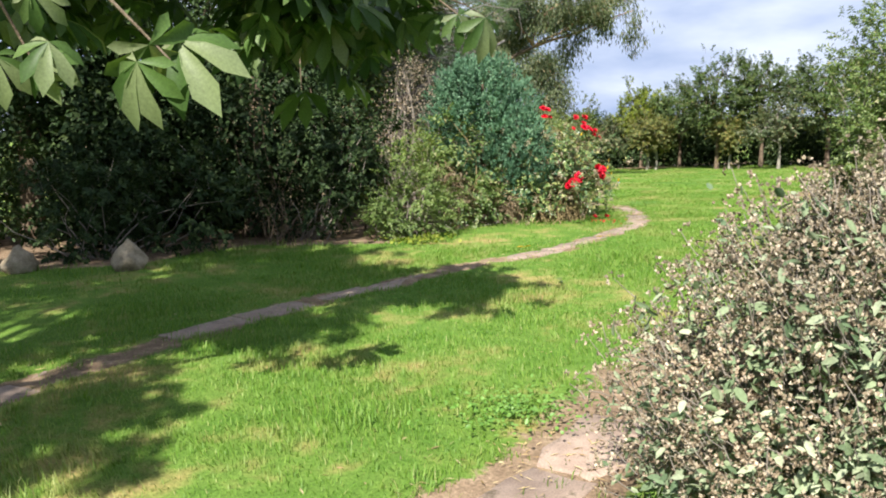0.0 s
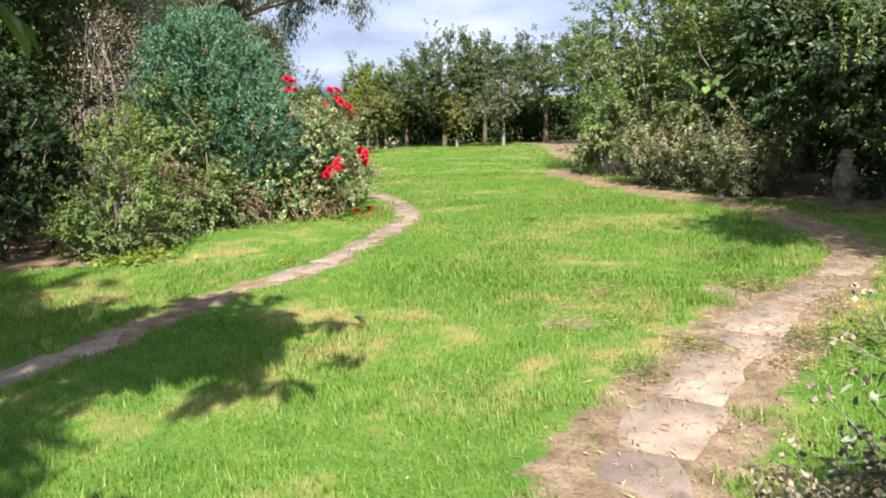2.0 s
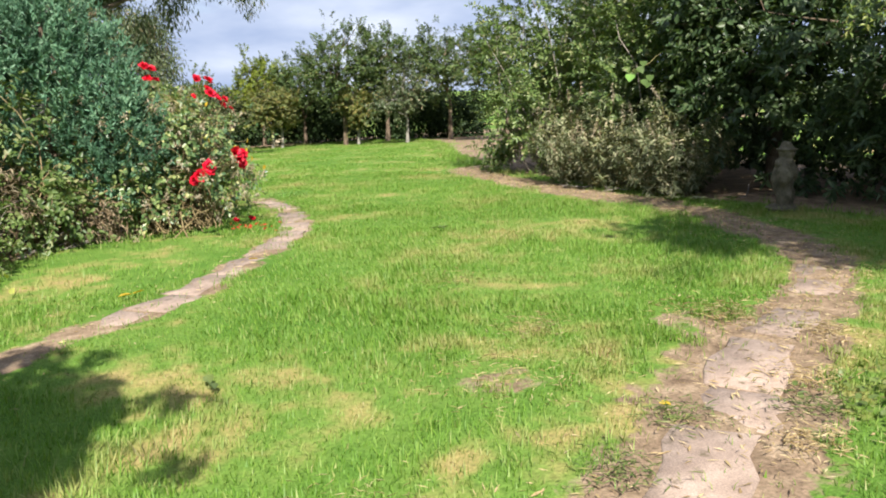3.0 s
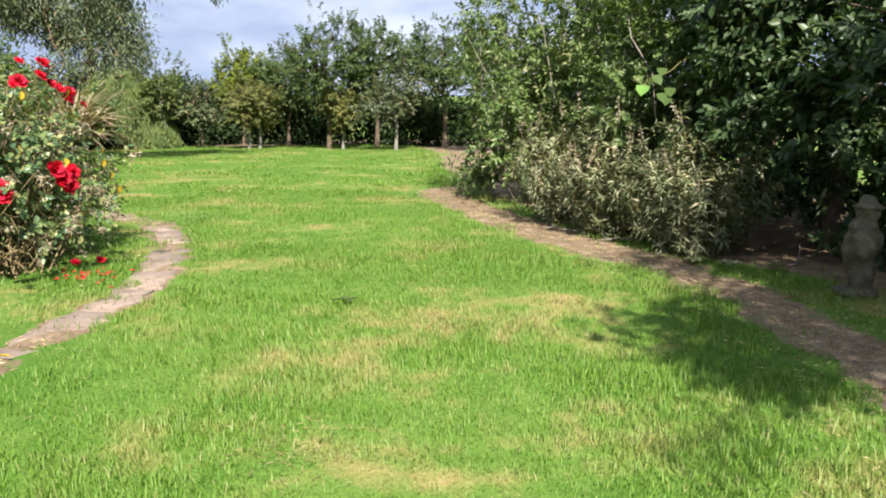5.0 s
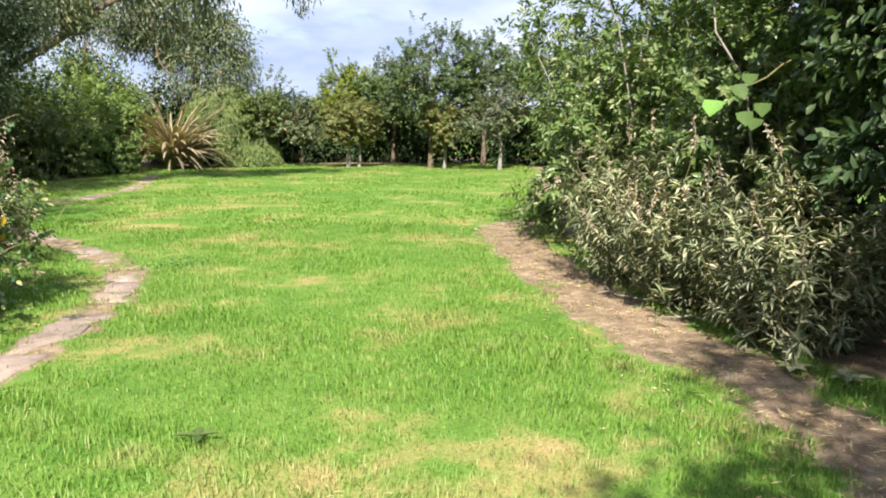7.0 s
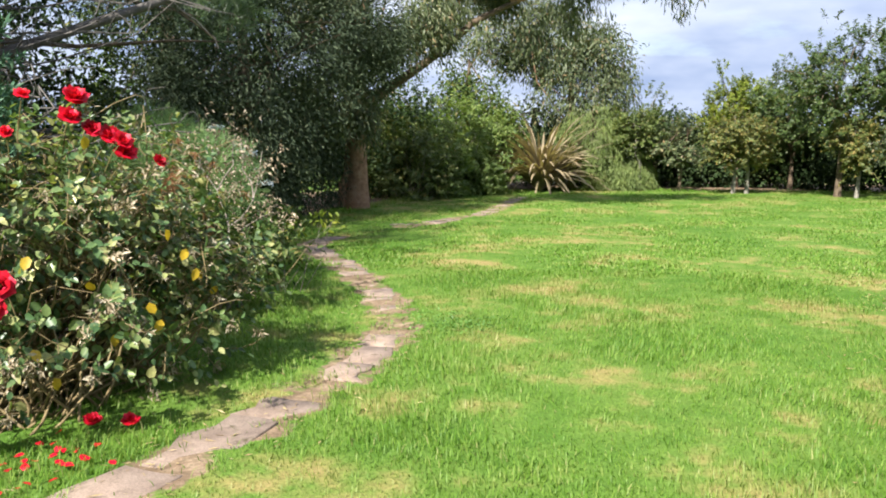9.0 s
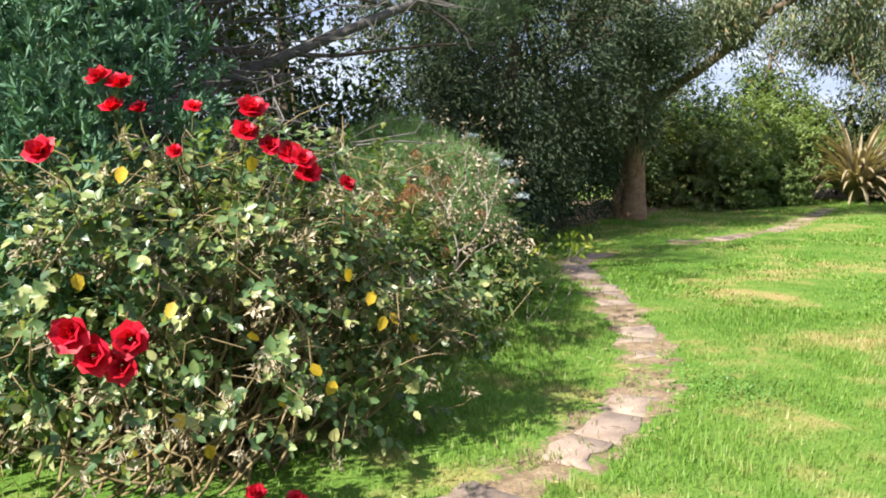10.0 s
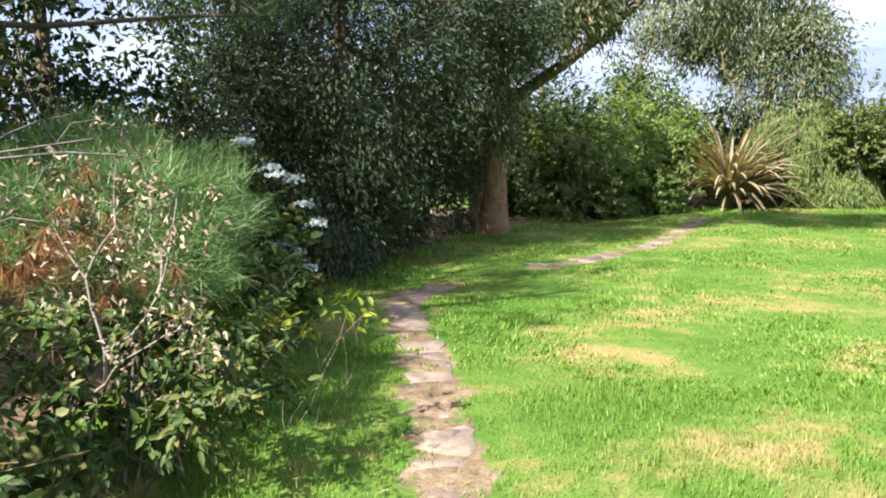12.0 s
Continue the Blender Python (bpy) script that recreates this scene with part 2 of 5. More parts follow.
def part(name, mesh, parent, label=""):
    """Links a mesh, given in world places, as one part of a thing."""
    ob = new(name, mesh)
    ob.parent = parent
    w = Matrix.Translation(parent.location) if parent.parent is None else Matrix.Identity(4)
    ob.matrix_parent_inverse = w.inverted()
    return tagged(ob, label, kind="stuff" if name in SMALL_MANY else "")


def frame_of(D, N):
    D = unit(D)
    N = unit(N - D * np.sum(N * D, -1, keepdims=True))
    return D, N, np.cross(D, N)


def leaves(P, D, N, L, W, fold=0.18, curl=0.15, oval=False):
    """Leaf blades folded along the midrib; oval ones have a fuller outline."""
    D, N, S = frame_of(D, N)
    L, W = np.broadcast_to(L, len(P))[:, None], np.broadcast_to(W, len(P))[:, None]
    up = N * W * fold
    if oval:
        a = P + D * L * 0.25 + up
        b = P + D * L * 0.66 + up - N * L * curl * 0.4
        V = np.stack([P, a + S * W * 0.45, b + S * W * 0.42, P + D * L - N * L * curl, b - S * W * 0.42, a - S * W * 0.45], 1)
        q = np.arange(len(P))[:, None] * 6
        F = np.concatenate([q + [0, 1, 2, 3], q + [0, 3, 4, 5]])
        return V.reshape(-1, 3), [F]
    a = P + D * L * 0.45 + up
    V = np.stack([P, a + S * W * 0.5, P + D * L - N * L * curl, a - S * W * 0.5], 1)
    q = np.arange(len(P))[:, None] * 4
    return V.reshape(-1, 3), [np.concatenate([q + [0, 1, 2], q + [0, 2, 3]])]


def needles(P, D, L, W):
    """Thin pointed needles or twiglets, one triangle each."""
    R = rng.normal(size=P.shape)
    D, N, S = frame_of(D, R)
    L, W = np.broadcast_to(L, len(P))[:, None], np.broadcast_to(W, len(P))[:, None]
    V = np.stack([P - S * W * 0.5, P + S * W * 0.5, P + D * L], 1)
    return V.reshape(-1, 3), [np.arange(len(P))[:, None] * 3 + [0, 1, 2]]


def tube(pts, radii, sides=6):
    """A tapered tube along points."""
    pts = np.asarray(pts, float)
    k = len(pts)
    radii = np.broadcast_to(radii, k)
    T = unit(np.gradient(pts, axis=0))
    ref = np.where(np.abs(T[:, 2:3]) > 0.9, [[1.0, 0, 0]], [[0, 0, 1.0]])
    A = unit(np.cross(T, ref))
    B = np.cross(T, A)
    th = np.linspace(0, 2 * np.pi, sides, endpoint=False)
    V = pts[:, None] + radii[:, None, None] * (A[:, None] * np.cos(th)[None, :, None] + B[:, None] * np.sin(th)[None, :, None])
    i = np.arange(k - 1)[:, None] * sides
    j = np.arange(sides)[None]
    j2 = (j + 1) % sides
    F = np.stack([i + j, i + j2, i + sides + j2, i + sides + j], -1).reshape(-1, 4)
    return V.reshape(-1, 3), [F]


def bent(a, b, k=6, sag=0.1, seed=None):
    """A wavering line from a to b."""
    a, b = np.asarray(a, float), np.asarray(b, float)
    t = np.linspace(0, 1, k)[:, None]
    d = np.linalg.norm(b - a)
    w = rng.normal(size=3) * sag * d
    p = a + (b - a) * t + w * np.sin(t * np.pi) + rng.normal(size=(k, 3)) * d * 0.018
    p[0], p[-1] = a, b
    return p


def lumps(u, seed, k=2.3):
    """Smooth lumpiness over directions."""
    r = np.random.default_rng(seed)
    s = 0
    for q in range(5):
        w = r.normal(size=3) * k * (1 + 0.5 * q)
        s = s + np.sin(u @ w + r.uniform(0, 6.28)) / (1 + 0.6 * q)
    return s / 2.4


def crown_points(blobs, clumps, depth=0.35, lump=0.16, seed=1, low=0.05, boughs=16, tight=0.26):
    """Clump centres gathered into boughs over the shells of lumpy ellipsoids, with the way outward."""
    r = np.random.default_rng(seed)
    area = np.array([(b[3] * b[4] + b[3] * b[5] + b[4] * b[5]) for b in blobs])
    P, U = [], []
    for k, (b, share) in enumerate(zip(blobs, area / area.sum())):
        n = max(3, int(clumps * share))
        nb = max(5, n // boughs)
        bu = unit(r.normal(size=(nb, 3)))
        br = 1 + lump * lumps(bu, seed * 31 + k) + r.normal(size=nb) * lump * 0.45
        own = r.integers(0, nb, n)
        loose = r.random(n) < 0.18
        u = np.where(loose[:, None], unit(r.normal(size=(n, 3))), unit(bu[own] + r.normal(size=(n, 3)) * tight))
        dep = np.where(loose, 0.25 + 0.5 * r.random(n), depth * r.random(n) ** 1.7)
        rad = (1 - dep) * np.where(loose, 1.0, br[own])
        p = np.array(b[:3]) + u * np.array(b[3:6]) * rad[:, None]
        keep = p[:, 2] > gz(p[:, 0], p[:, 1]) + low
        P.append(p[keep])
        U.append(u[keep])
    return np.concatenate(P), np.concatenate(U)


def foliage(C, U, per, spread, L, W, seed, droop=0.2, wild=0.7, fold=0.18, curl=0.15, oval=False, flat=0.5, low=0.01):
    """Leaves round clump centres, facing outward and up."""
    r = np.random.default_rng(seed)
    C2, U2 = np.repeat(C, per, 0), np.repeat(U, per, 0)
    P = C2 + r.normal(size=C2.shape) * spread
    keep = P[:, 2] > gz(P[:, 0], P[:, 1]) + low
    P, U2 = P[keep], U2[keep]
    n = len(P)
    D = U2 * 0.7 + r.normal(size=(n, 3)) * wild + np.array([0, 0, -droop])
    N = U2 * (1 - flat) + np.array([0, 0, flat]) + r.normal(size=(n, 3)) * 0.36
    s = r.uniform(0.65, 1.25, n)
    return leaves(P, D, N, L * s, W * s * r.uniform(0.8, 1.15, n), fold, curl, oval)


def shoots(C, U, length, count, L, W, seed, rise=0.5, droop=0.3, oval=False, fold=0.14, curl=0.2, low=0.01):
    """Leaves set round and along slender shoots, and the shoots themselves."""
    r = np.random.default_rng(seed)
    n = len(C)
    A = unit(U * 0.75 + [0, 0, rise] + r.normal(size=U.shape) * 0.35)
    ln = length * r.uniform(0.6, 1.3, n)
    side = unit(np.cross(A, r.normal(size=A.shape)))
    other = np.cross(A, side)
    some = r.random(n) < 0.5
    twig = needles((C - A * ln[:, None] * 0.3)[some], A[some], ln[some] * 1.25, 0.005)
    P, D, N, S = [], [], [], []
    for k in range(count):
        f = (k + 0.5 + r.uniform(-0.3, 0.3, n)) / count
        th = k * 2.4 + r.normal(size=n) * 0.5
        out = side * np.cos(th)[:, None] + other * np.sin(th)[:, None]
        P.append(C + A * (ln * f)[:, None] - np.array([0, 0, 1.0]) * (droop * ln * f * f)[:, None])
        D.append(out * (1.0 - 0.5 * f[:, None]) + A * (0.35 + 0.7 * f[:, None]) - [0, 0, droop] + r.normal(size=(n, 3)) * 0.2)
        N.append(A * 0.6 + [0, 0, 0.55] - out * 0.3 + r.normal(size=(n, 3)) * 0.22)
        S.append(r.uniform(0.75, 1.2, n) * (1.1 - 0.45 * f))
    P, D, N, S = np.concatenate(P), np.concatenate(D), np.concatenate(N), np.concatenate(S)
    keep = P[:, 2] > gz(P[:, 0], P[:, 1]) + low
    return leaves(P[keep], D[keep], N[keep], L * S[keep], W * S[keep], fold, curl, oval), twig


def wood(trunk_pts, trunk_r, tips, limb_r=0.05, from_t=0.35, sides=9, sag=0.08):
    """A trunk with limbs that leave it at rising heights for the given tips."""
    h = Heap()
    tp = np.asarray(trunk_pts, float)
    t = np.linspace(0, 1, 10)
    u = np.linspace(0, 1, len(tp))
    line = np.stack([np.interp(t, u, tp[:, q]) for q in range(3)], 1)
    rad = np.interp(t, np.linspace(0, 1, len(trunk_r)), trunk_r)
    rad = rad * (1 + 0.06 * np.sin(np.arange(10) * 2.1))
    rad[0] *= 1.25
    h.add(*tube(line, rad, sides))
    for tip in tips:
        f = np.clip(from_t + (1 - from_t) * rng.random(), 0, 0.98)
        a = np.array([np.interp(f, t, line[:, q]) for q in range(3)])
        p = bent(a, tip, 6, sag)
        h.add(*tube(p, np.linspace(min(limb_r, np.interp(f, t, rad) * 0.8), limb_r * 0.15, 6), 5))
    return h


def plant(name, x, y, label, category, blobs, clumps, per, spread, L, W, mat, seed, stems=14, stem_r=0.012, stem_mat=None, group="", trunk=None, limb_r=0.03, crown_name="foliage", inner=0.0, **kw):
    """A shrub or tree: its wood and its leaves."""
    t = thing(name, x, y, label, category, group)
    depth, lump, boughs, tight = kw.pop("depth", 0.35), kw.pop("lump", 0.2), kw.pop("boughs", 16), kw.pop("tight", 0.26)
    C, U = crown_points(blobs, clumps, depth, lump, seed, 0.05, boughs, tight)
    shoot = kw.pop("shoot", 0)
    if shoot:
        kw = {q: v for q, v in kw.items() if q in ("rise", "droop", "oval", "fold", "curl")}
        leafy, twig = shoots(C, U, shoot, per, L, W, seed + 1, **kw)
        part(crown_name, Heap().add(*leafy).mesh(crown_name, mat), t)
        part("twig_growth", Heap().add(*twig).mesh("twig_growth", stem_mat or MAT_TWIG), t, "fine bare twigs")
    else:
        part(crown_name, Heap().add(*foliage(C, U, per, spread, L, W, seed + 1, **kw)).mesh(crown_name, mat), t)
    r = np.random.default_rng(seed + 2)
    pick = C[r.permutation(len(C))[:stems]]
    base = np.array([x, y, float(gz(x, y)) - 0.05])
    if trunk:
        part("trunk", wood(trunk[0], trunk[1], pick, limb_r, from_t=0.3).mesh("trunk", stem_mat or MAT_BARK, True), t)
    else:
        for p in pick:
            b = base + np.append(r.normal(size=2) * 0.12, 0)
            q = bent(b, p, 6, 0.1)
            part("stem", Heap().add(*tube(q, np.linspace(stem_r, stem_r * 0.3, 6), 4)).mesh("stem", stem_mat or MAT_TWIG, True), t)
    return t, C, U


# ---- plan ----
LEFT_PATH = [(-3.9, 2.6), (-3.2, 3.7), (-2.64, 4.66), (-2.3, 5.36), (-1.86, 6.1), (-1.2, 6.9), (-0.29, 7.93), (0.58, 8.85), (1.32, 9.5), (1.9, 10.25), (2.5, 11.15), (2.95, 12.0), (3.18, 12.9), (3.3, 13.5)]
MID_PATH = [(3.33, 13.6), (3.4, 14.3), (3.42, 14.7), (3.42, 15.1), (3.3, 15.6), (3.1, 16.2)]
BRICK_PATH = [(3.06, 16.25), (2.82, 16.8), (2.48, 17.5), (1.98, 18.4), (1.3, 19.5), (0.92, 20.3), (0.9, 21.3)]
FAR_PATH = [(1.5, 22.9), (2.1, 24.3), (2.5, 25.6), (2.7, 27.5), (2.75, 29.4), (2.8, 31.8)]
RIGHT_PATH = [(-0.35, 2.35), (0.45, 3.25), (1.19, 4.36), (1.65, 4.9), (2.2, 5.35), (3.0, 5.94), (3.5, 6.27), (4.09, 6.6)]
RIGHT_TRACK = [(4.0, 6.55), (4.95, 7.0), (5.75, 7.6), (6.25, 8.3), (6.6, 9.15), (6.88, 10.0), (7.04, 10.9), (6.98, 11.6), (7.15, 13.2), (7.5, 15.0), (8.0, 17.2), (8.8, 17.9)]
BED_X = ((-9, -5, -3.7, -2.6, -0.7, 0.0, 0.7, 2.0), (8.9, 9.0, 9.2, 10.7, 10.4, 11.6, 12.5, 12.9))
BED_Y = ((12.9, 15.0, 17.0, 19.0, 20.4, 23.0, 27.0, 31.0, 33.0, 35.0, 37.0), (2.0, 1.1, 0.5, -0.1, -0.5, -0.8, -0.7, -0.2, 1.3, 2.4, 4.6))
BED_R = ((4.0, 6.0, 9.0, 10.0, 11.0, 12.0, 13.4, 15.0, 17.0, 19.0, 22.0, 30.0, 34.0), (8.4, 8.2, 7.9, 7.75, 7.55, 7.55, 7.75, 8.2, 8.6, 9.4, 10.4, 14.0, 15.0))


def curve_pts(ctrl, step):
    """Points at even steps along a smooth line through the control points."""
    c = np.asarray(ctrl, float)
    c = np.vstack([2 * c[0] - c[1], c, 2 * c[-1] - c[-2]])
    out = []
    for k in range(1, len(c) - 2):
        t = np.linspace(0, 1, 24, endpoint=False)[:, None]
        a, b, d, e = c[k - 1], c[k], c[k + 1], c[k + 2]
        out.append(0.5 * (2 * b + (d - a) * t + (2 * a - 5 * b + 4 * d - e) * t ** 2 + (3 * b - a - 3 * d + e) * t ** 3))
    p = np.vstack(out + [c[-2][None]])
    s = np.concatenate([[0], np.cumsum(np.linalg.norm(np.diff(p, axis=0), axis=1))])
    q = np.arange(0, s[-1], step)
    return np.stack([np.interp(q, s, p[:, 0]), np.interp(q, s, p[:, 1])], 1)


def line_dist(x, y, ctrl):
    p = curve_pts(ctrl, 0.15)
    best = np.full(np.shape(x), 1e9)
    for k in range(len(p)):
        best = np.minimum(best, (x - p[k, 0]) ** 2 + (y - p[k, 1]) ** 2)
    return np.sqrt(best)


def bed_depth(x, y):
    """How far a place lies inside the planted beds (positive) or out on the lawn."""
    a = np.where((x < 2.0) & (y <= 12.9), y - np.interp(x, *BED_X), -9)
    b = np.where(y > 12.9, np.interp(y, *BED_Y) - x, -9)
    c = np.where((y > 4.0) & (y < 34), x - np.interp(y, *BED_R), -9)
    d = y - 36.0
    return np.maximum(np.maximum(a, b), np.maximum(c, d))


def bare(x, y):
    """0 on good turf, 1 on bare earth."""
    d = bed_depth(x, y)
    wob = 0.05 * np.sin(5 * x + 3 * np.sin(3 * y)) + 0.045 * np.sin(12 * y + 4 * x) * np.sin(9 * x - 2 * y)
    e = np.clip(d / 0.5 + 0.3, 0, 1) * np.clip((6.0 - d) / 2.0, 0, 1)
    e = np.maximum(e, np.clip((0.28 - line_dist(x, y, LEFT_PATH) + wob) / 0.22, 0, 0.75))
    e = np.maximum(e, np.clip((0.36 - line_dist(x, y, MID_PATH) + wob) / 0.3, 0, 0.56))
    e = np.maximum(e, np.clip((0.32 - line_dist(x, y, BRICK_PATH) + wob) / 0.22, 0, 0.7))
    e = np.maximum(e, np.clip((0.34 - line_dist(x, y, FAR_PATH) + wob) / 0.25, 0, 0.55))
    e = np.maximum(e, np.clip((0.62 - line_dist(x, y, RIGHT_PATH) + wob) / 0.5, 0, 0.9))
    w = np.where(y > 11.0, 0.5, 0.42)
    e = np.maximum(e, np.clip((w + 0.12 - line_dist(x, y, RIGHT_TRACK) + wob) / 0.55, 0, 0.92))
    for px, py, pr in ((2.33, 6.75, 0.34), (3.9, 6.95, 0.45), (2.9, 7.3, 0.2), (0.9, 4.6, 0.3)):
        e = np.maximum(e, np.clip((pr - np.hypot(x - px, y - py)) / 0.3, 0, 0.55))
    return e


DRY = [(1.16, 6.6, 0.3), (2.24, 6.7, 0.36), (1.55, 6.68, 0.18), (3.0, 6.9, 0.24), (2.47, 7.48, 0.18), (1.75, 6.13, 0.2), (1.83, 8.47, 0.15), (0.8, 6.95, 0.28), (0.37, 6.76, 0.24), (2.5, 6.15, 0.28),
       (5.14, 10.95, 0.16), (4.59, 9.7, 0.14), (5.7, 10.02, 0.28), (5.02, 9.6, 0.16), (4.34, 9.23, 0.15), (4.34, 10.24, 0.26), (3.78, 9.9, 0.2), (3.71, 10.77, 0.2), (5.46, 9.11, 0.3)]
DRY += [(4.96, 15.7, 0.36), (4.6, 21.4, 0.6), (4.46, 13.5, 0.22), (3.35, 20.36, 0.45), (4.14, 17.24, 0.22), (4.58, 17.33, 0.22), (3.64, 18.76, 0.5), (4.97, 19.28, 0.55)]


def mark_dry(me, v):
    """Notes at each point how far the turf has dried out there."""
    d = np.zeros(len(v))
    wx = v[:, 0] + 0.1 * np.sin(v[:, 1] * 9 + v[:, 0] * 4) + 0.05 * np.sin(v[:, 1] * 23)
    wy = v[:, 1] + 0.1 * np.sin(v[:, 0] * 8 - v[:, 1] * 5) + 0.05 * np.sin(v[:, 0] * 21)
    for px, py, pr in DRY:
        q = ((wx - px) ** 2 + (wy - py) ** 2) / (0.6 * pr * pr)
        d = np.maximum(d, np.exp(-q))
    me.attributes.new("dry", "FLOAT", "POINT").data.foreach_set("value", d.astype(np.float32))


def build_ground():
    gx = np.concatenate([[-700, -300, -120, -50, -25, -14], np.arange(-9, 12.01, 0.18), [13, 15, 19, 26, 50, 120, 300, 700]])
    gy = np.concatenate([[-700, -300, -120, -50, -20, -8], np.arange(-2, 24.01, 0.18), np.arange(24.4, 40, 0.45), [44, 60, 120, 300, 700]])
    X, Y = np.meshgrid(gx, gy)
    x, y = X.ravel(), Y.ravel()
    z = gz(x, np.minimum(y, 45))
    near = (np.abs(x) < 15) & (y > -3) & (y < 40)
    z = z + near * (0.012 * np.sin(x * 2.1 + 0.7 * np.sin(y)) * np.sin(y * 1.7) + 0.006 * np.sin(x * 6.3 + y * 2) * np.sin(y * 5.1))
    e = bare(x, y)
    z = z - near * 0.004 * (e > 0.5)
    w = len(gx)
    i = (np.arange(len(gy) - 1)[:, None] * w + np.arange(w - 1)[None]).ravel()
    me = mesh_np("ground", np.stack([x, y, z], 1), [np.stack([i, i + 1, i + w + 1, i + w], 1)], MAT_GROUND, True)
    at = me.attributes.new("earth", "FLOAT", "POINT")
    at.data.foreach_set("value", e.astype(np.float32))
    mark_dry(me, np.stack([x, y], 1))
    tagged(new("ground", me), "sunlit garden lawn with dry patches and worn bare earth", "lawn", kind="structure")


build_ground()


# ---- trees and shrubs ----
G1, G2, G3 = (0.035, 0.075, 0.018), (0.065, 0.125, 0.028), (0.11, 0.175, 0.04)
M_CHEST = leaf_mat("chestnut_leaf", [(0, (0.04, 0.085, 0.022)), (0.5, (0.075, 0.14, 0.036)), (0.85, (0.12, 0.185, 0.065)), (1, (0.25, 0.28, 0.17))], 0.5, 0.36, 0.3)
M_DARK = leaf_mat("dark_evergreen_leaf", [(0, (0.018, 0.036, 0.014)), (0.6, (0.034, 0.064, 0.022)), (1, (0.062, 0.092, 0.035))], 0.6, 0.15, 0.2)
M_OLIVE = leaf_mat("grey_evergreen_leaf", [(0, (0.035, 0.055, 0.032)), (0.6, (0.062, 0.09, 0.055)), (1, (0.12, 0.15, 0.095))], 0.65, 0.2, 0.2, 0.9)
M_MIX = leaf_mat("hedge_leaf", [(0, (0.035, 0.07, 0.018)), (0.55, (0.07, 0.12, 0.03)), (0.85, (0.12, 0.165, 0.05)), (1, (0.22, 0.19, 0.06))], 0.55, 0.28, 0.3)
M_ASH = leaf_mat("fresh_green_leaf", [(0, (0.07, 0.125, 0.035)), (0.5, (0.135, 0.205, 0.06)), (0.88, (0.22, 0.28, 0.11)), (1, (0.38, 0.37, 0.21))], 0.42, 0.36, 0.45, 0.9)
M_LIGHT = leaf_mat("light_shrub_leaf", [(0, (0.075, 0.12, 0.03)), (0.5, (0.13, 0.18, 0.05)), (0.9, (0.21, 0.24, 0.09)), (1, (0.30, 0.25, 0.10))], 0.5, 0.3)
M_BLUE = leaf_mat("blue_conifer_spray", [(0, (0.045, 0.115, 0.066)), (0.5, (0.085, 0.195, 0.12)), (1, (0.16, 0.28, 0.175))], 0.6, 0.12)
M_ROSE = leaf_mat("rose_leaf", [(0, (0.06, 0.125, 0.055)), (0.45, (0.12, 0.20, 0.08)), (0.78, (0.22, 0.29, 0.11)), (1, (0.44, 0.43, 0.20))], 0.36, 0.32, 0.5, 2.2)
M_PALE = leaf_mat("pale_dry_head", [(0, (0.20, 0.16, 0.11)), (0.5, (0.36, 0.30, 0.23)), (1, (0.52, 0.46, 0.38))], 0.8, 0.2, 0.1)
M_GREYLEAF = leaf_mat("grey_felted_leaf", [(0, (0.09, 0.14, 0.08)), (0.5, (0.18, 0.235, 0.14)), (1, (0.34, 0.38, 0.28))], 0.7, 0.15, 0.2)
M_SEED = leaf_mat("brown_seed_head", [(0, (0.13, 0.10, 0.073)), (0.5, (0.28, 0.225, 0.172)), (1, (0.50, 0.43, 0.36))], 0.8, 0.1, 0.1)
M_SILVER = leaf_mat("silver_willowy_leaf", [(0, (0.105, 0.14, 0.066)), (0.5, (0.205, 0.23, 0.128)), (0.85, (0.35, 0.35, 0.23)), (1, (0.54, 0.48, 0.34))], 0.6, 0.2)
M_GUM = leaf_mat("gum_leaf", [(0, (0.06, 0.09, 0.04)), (0.5, (0.115, 0.15, 0.075)), (0.9, (0.18, 0.21, 0.115)), (1, (0.30, 0.21, 0.12))], 0.42, 0.28, 0.4, 0.8)
M_ORCH = leaf_mat("orchard_leaf", [(0, (0.045, 0.085, 0.025)), (0.5, (0.08, 0.13, 0.04)), (0.9, (0.13, 0.17, 0.06)), (1, (0.20, 0.18, 0.07))], 0.45, 0.28)
M_LIME = leaf_mat("yellow_green_leaf", [(0, (0.10, 0.15, 0.02)), (0.5, (0.18, 0.235, 0.03)), (1, (0.28, 0.30, 0.05))], 0.5, 0.3)
M_AUTUMN = leaf_mat("turning_leaf", [(0, (0.09, 0.135, 0.04)), (0.55, (0.155, 0.18, 0.06)), (1, (0.30, 0.23, 0.08))], 0.5, 0.3)
M_WILLOW = leaf_mat("willow_leaf", [(0, (0.13, 0.19, 0.055)), (0.5, (0.20, 0.275, 0.09)), (1, (0.29, 0.35, 0.13))], 0.5, 0.35)
M_SUNNY = leaf_mat("sunny_shrub_leaf", [(0, (0.10, 0.17, 0.045)), (0.5, (0.18, 0.26, 0.075)), (1, (0.29, 0.35, 0.13))], 0.5, 0.38, 0.4, 0.8)
M_PINE = leaf_mat("pine_needle", [(0, (0.03, 0.06, 0.022)), (0.6, (0.06, 0.115, 0.04)), (1, (0.11, 0.17, 0.06))], 0.45, 0.12)
M_YPINE = leaf_mat("young_pine_needle", [(0, (0.08, 0.16, 0.055)), (0.6, (0.14, 0.25, 0.085)), (1, (0.23, 0.34, 0.14))], 0.45, 0.15)
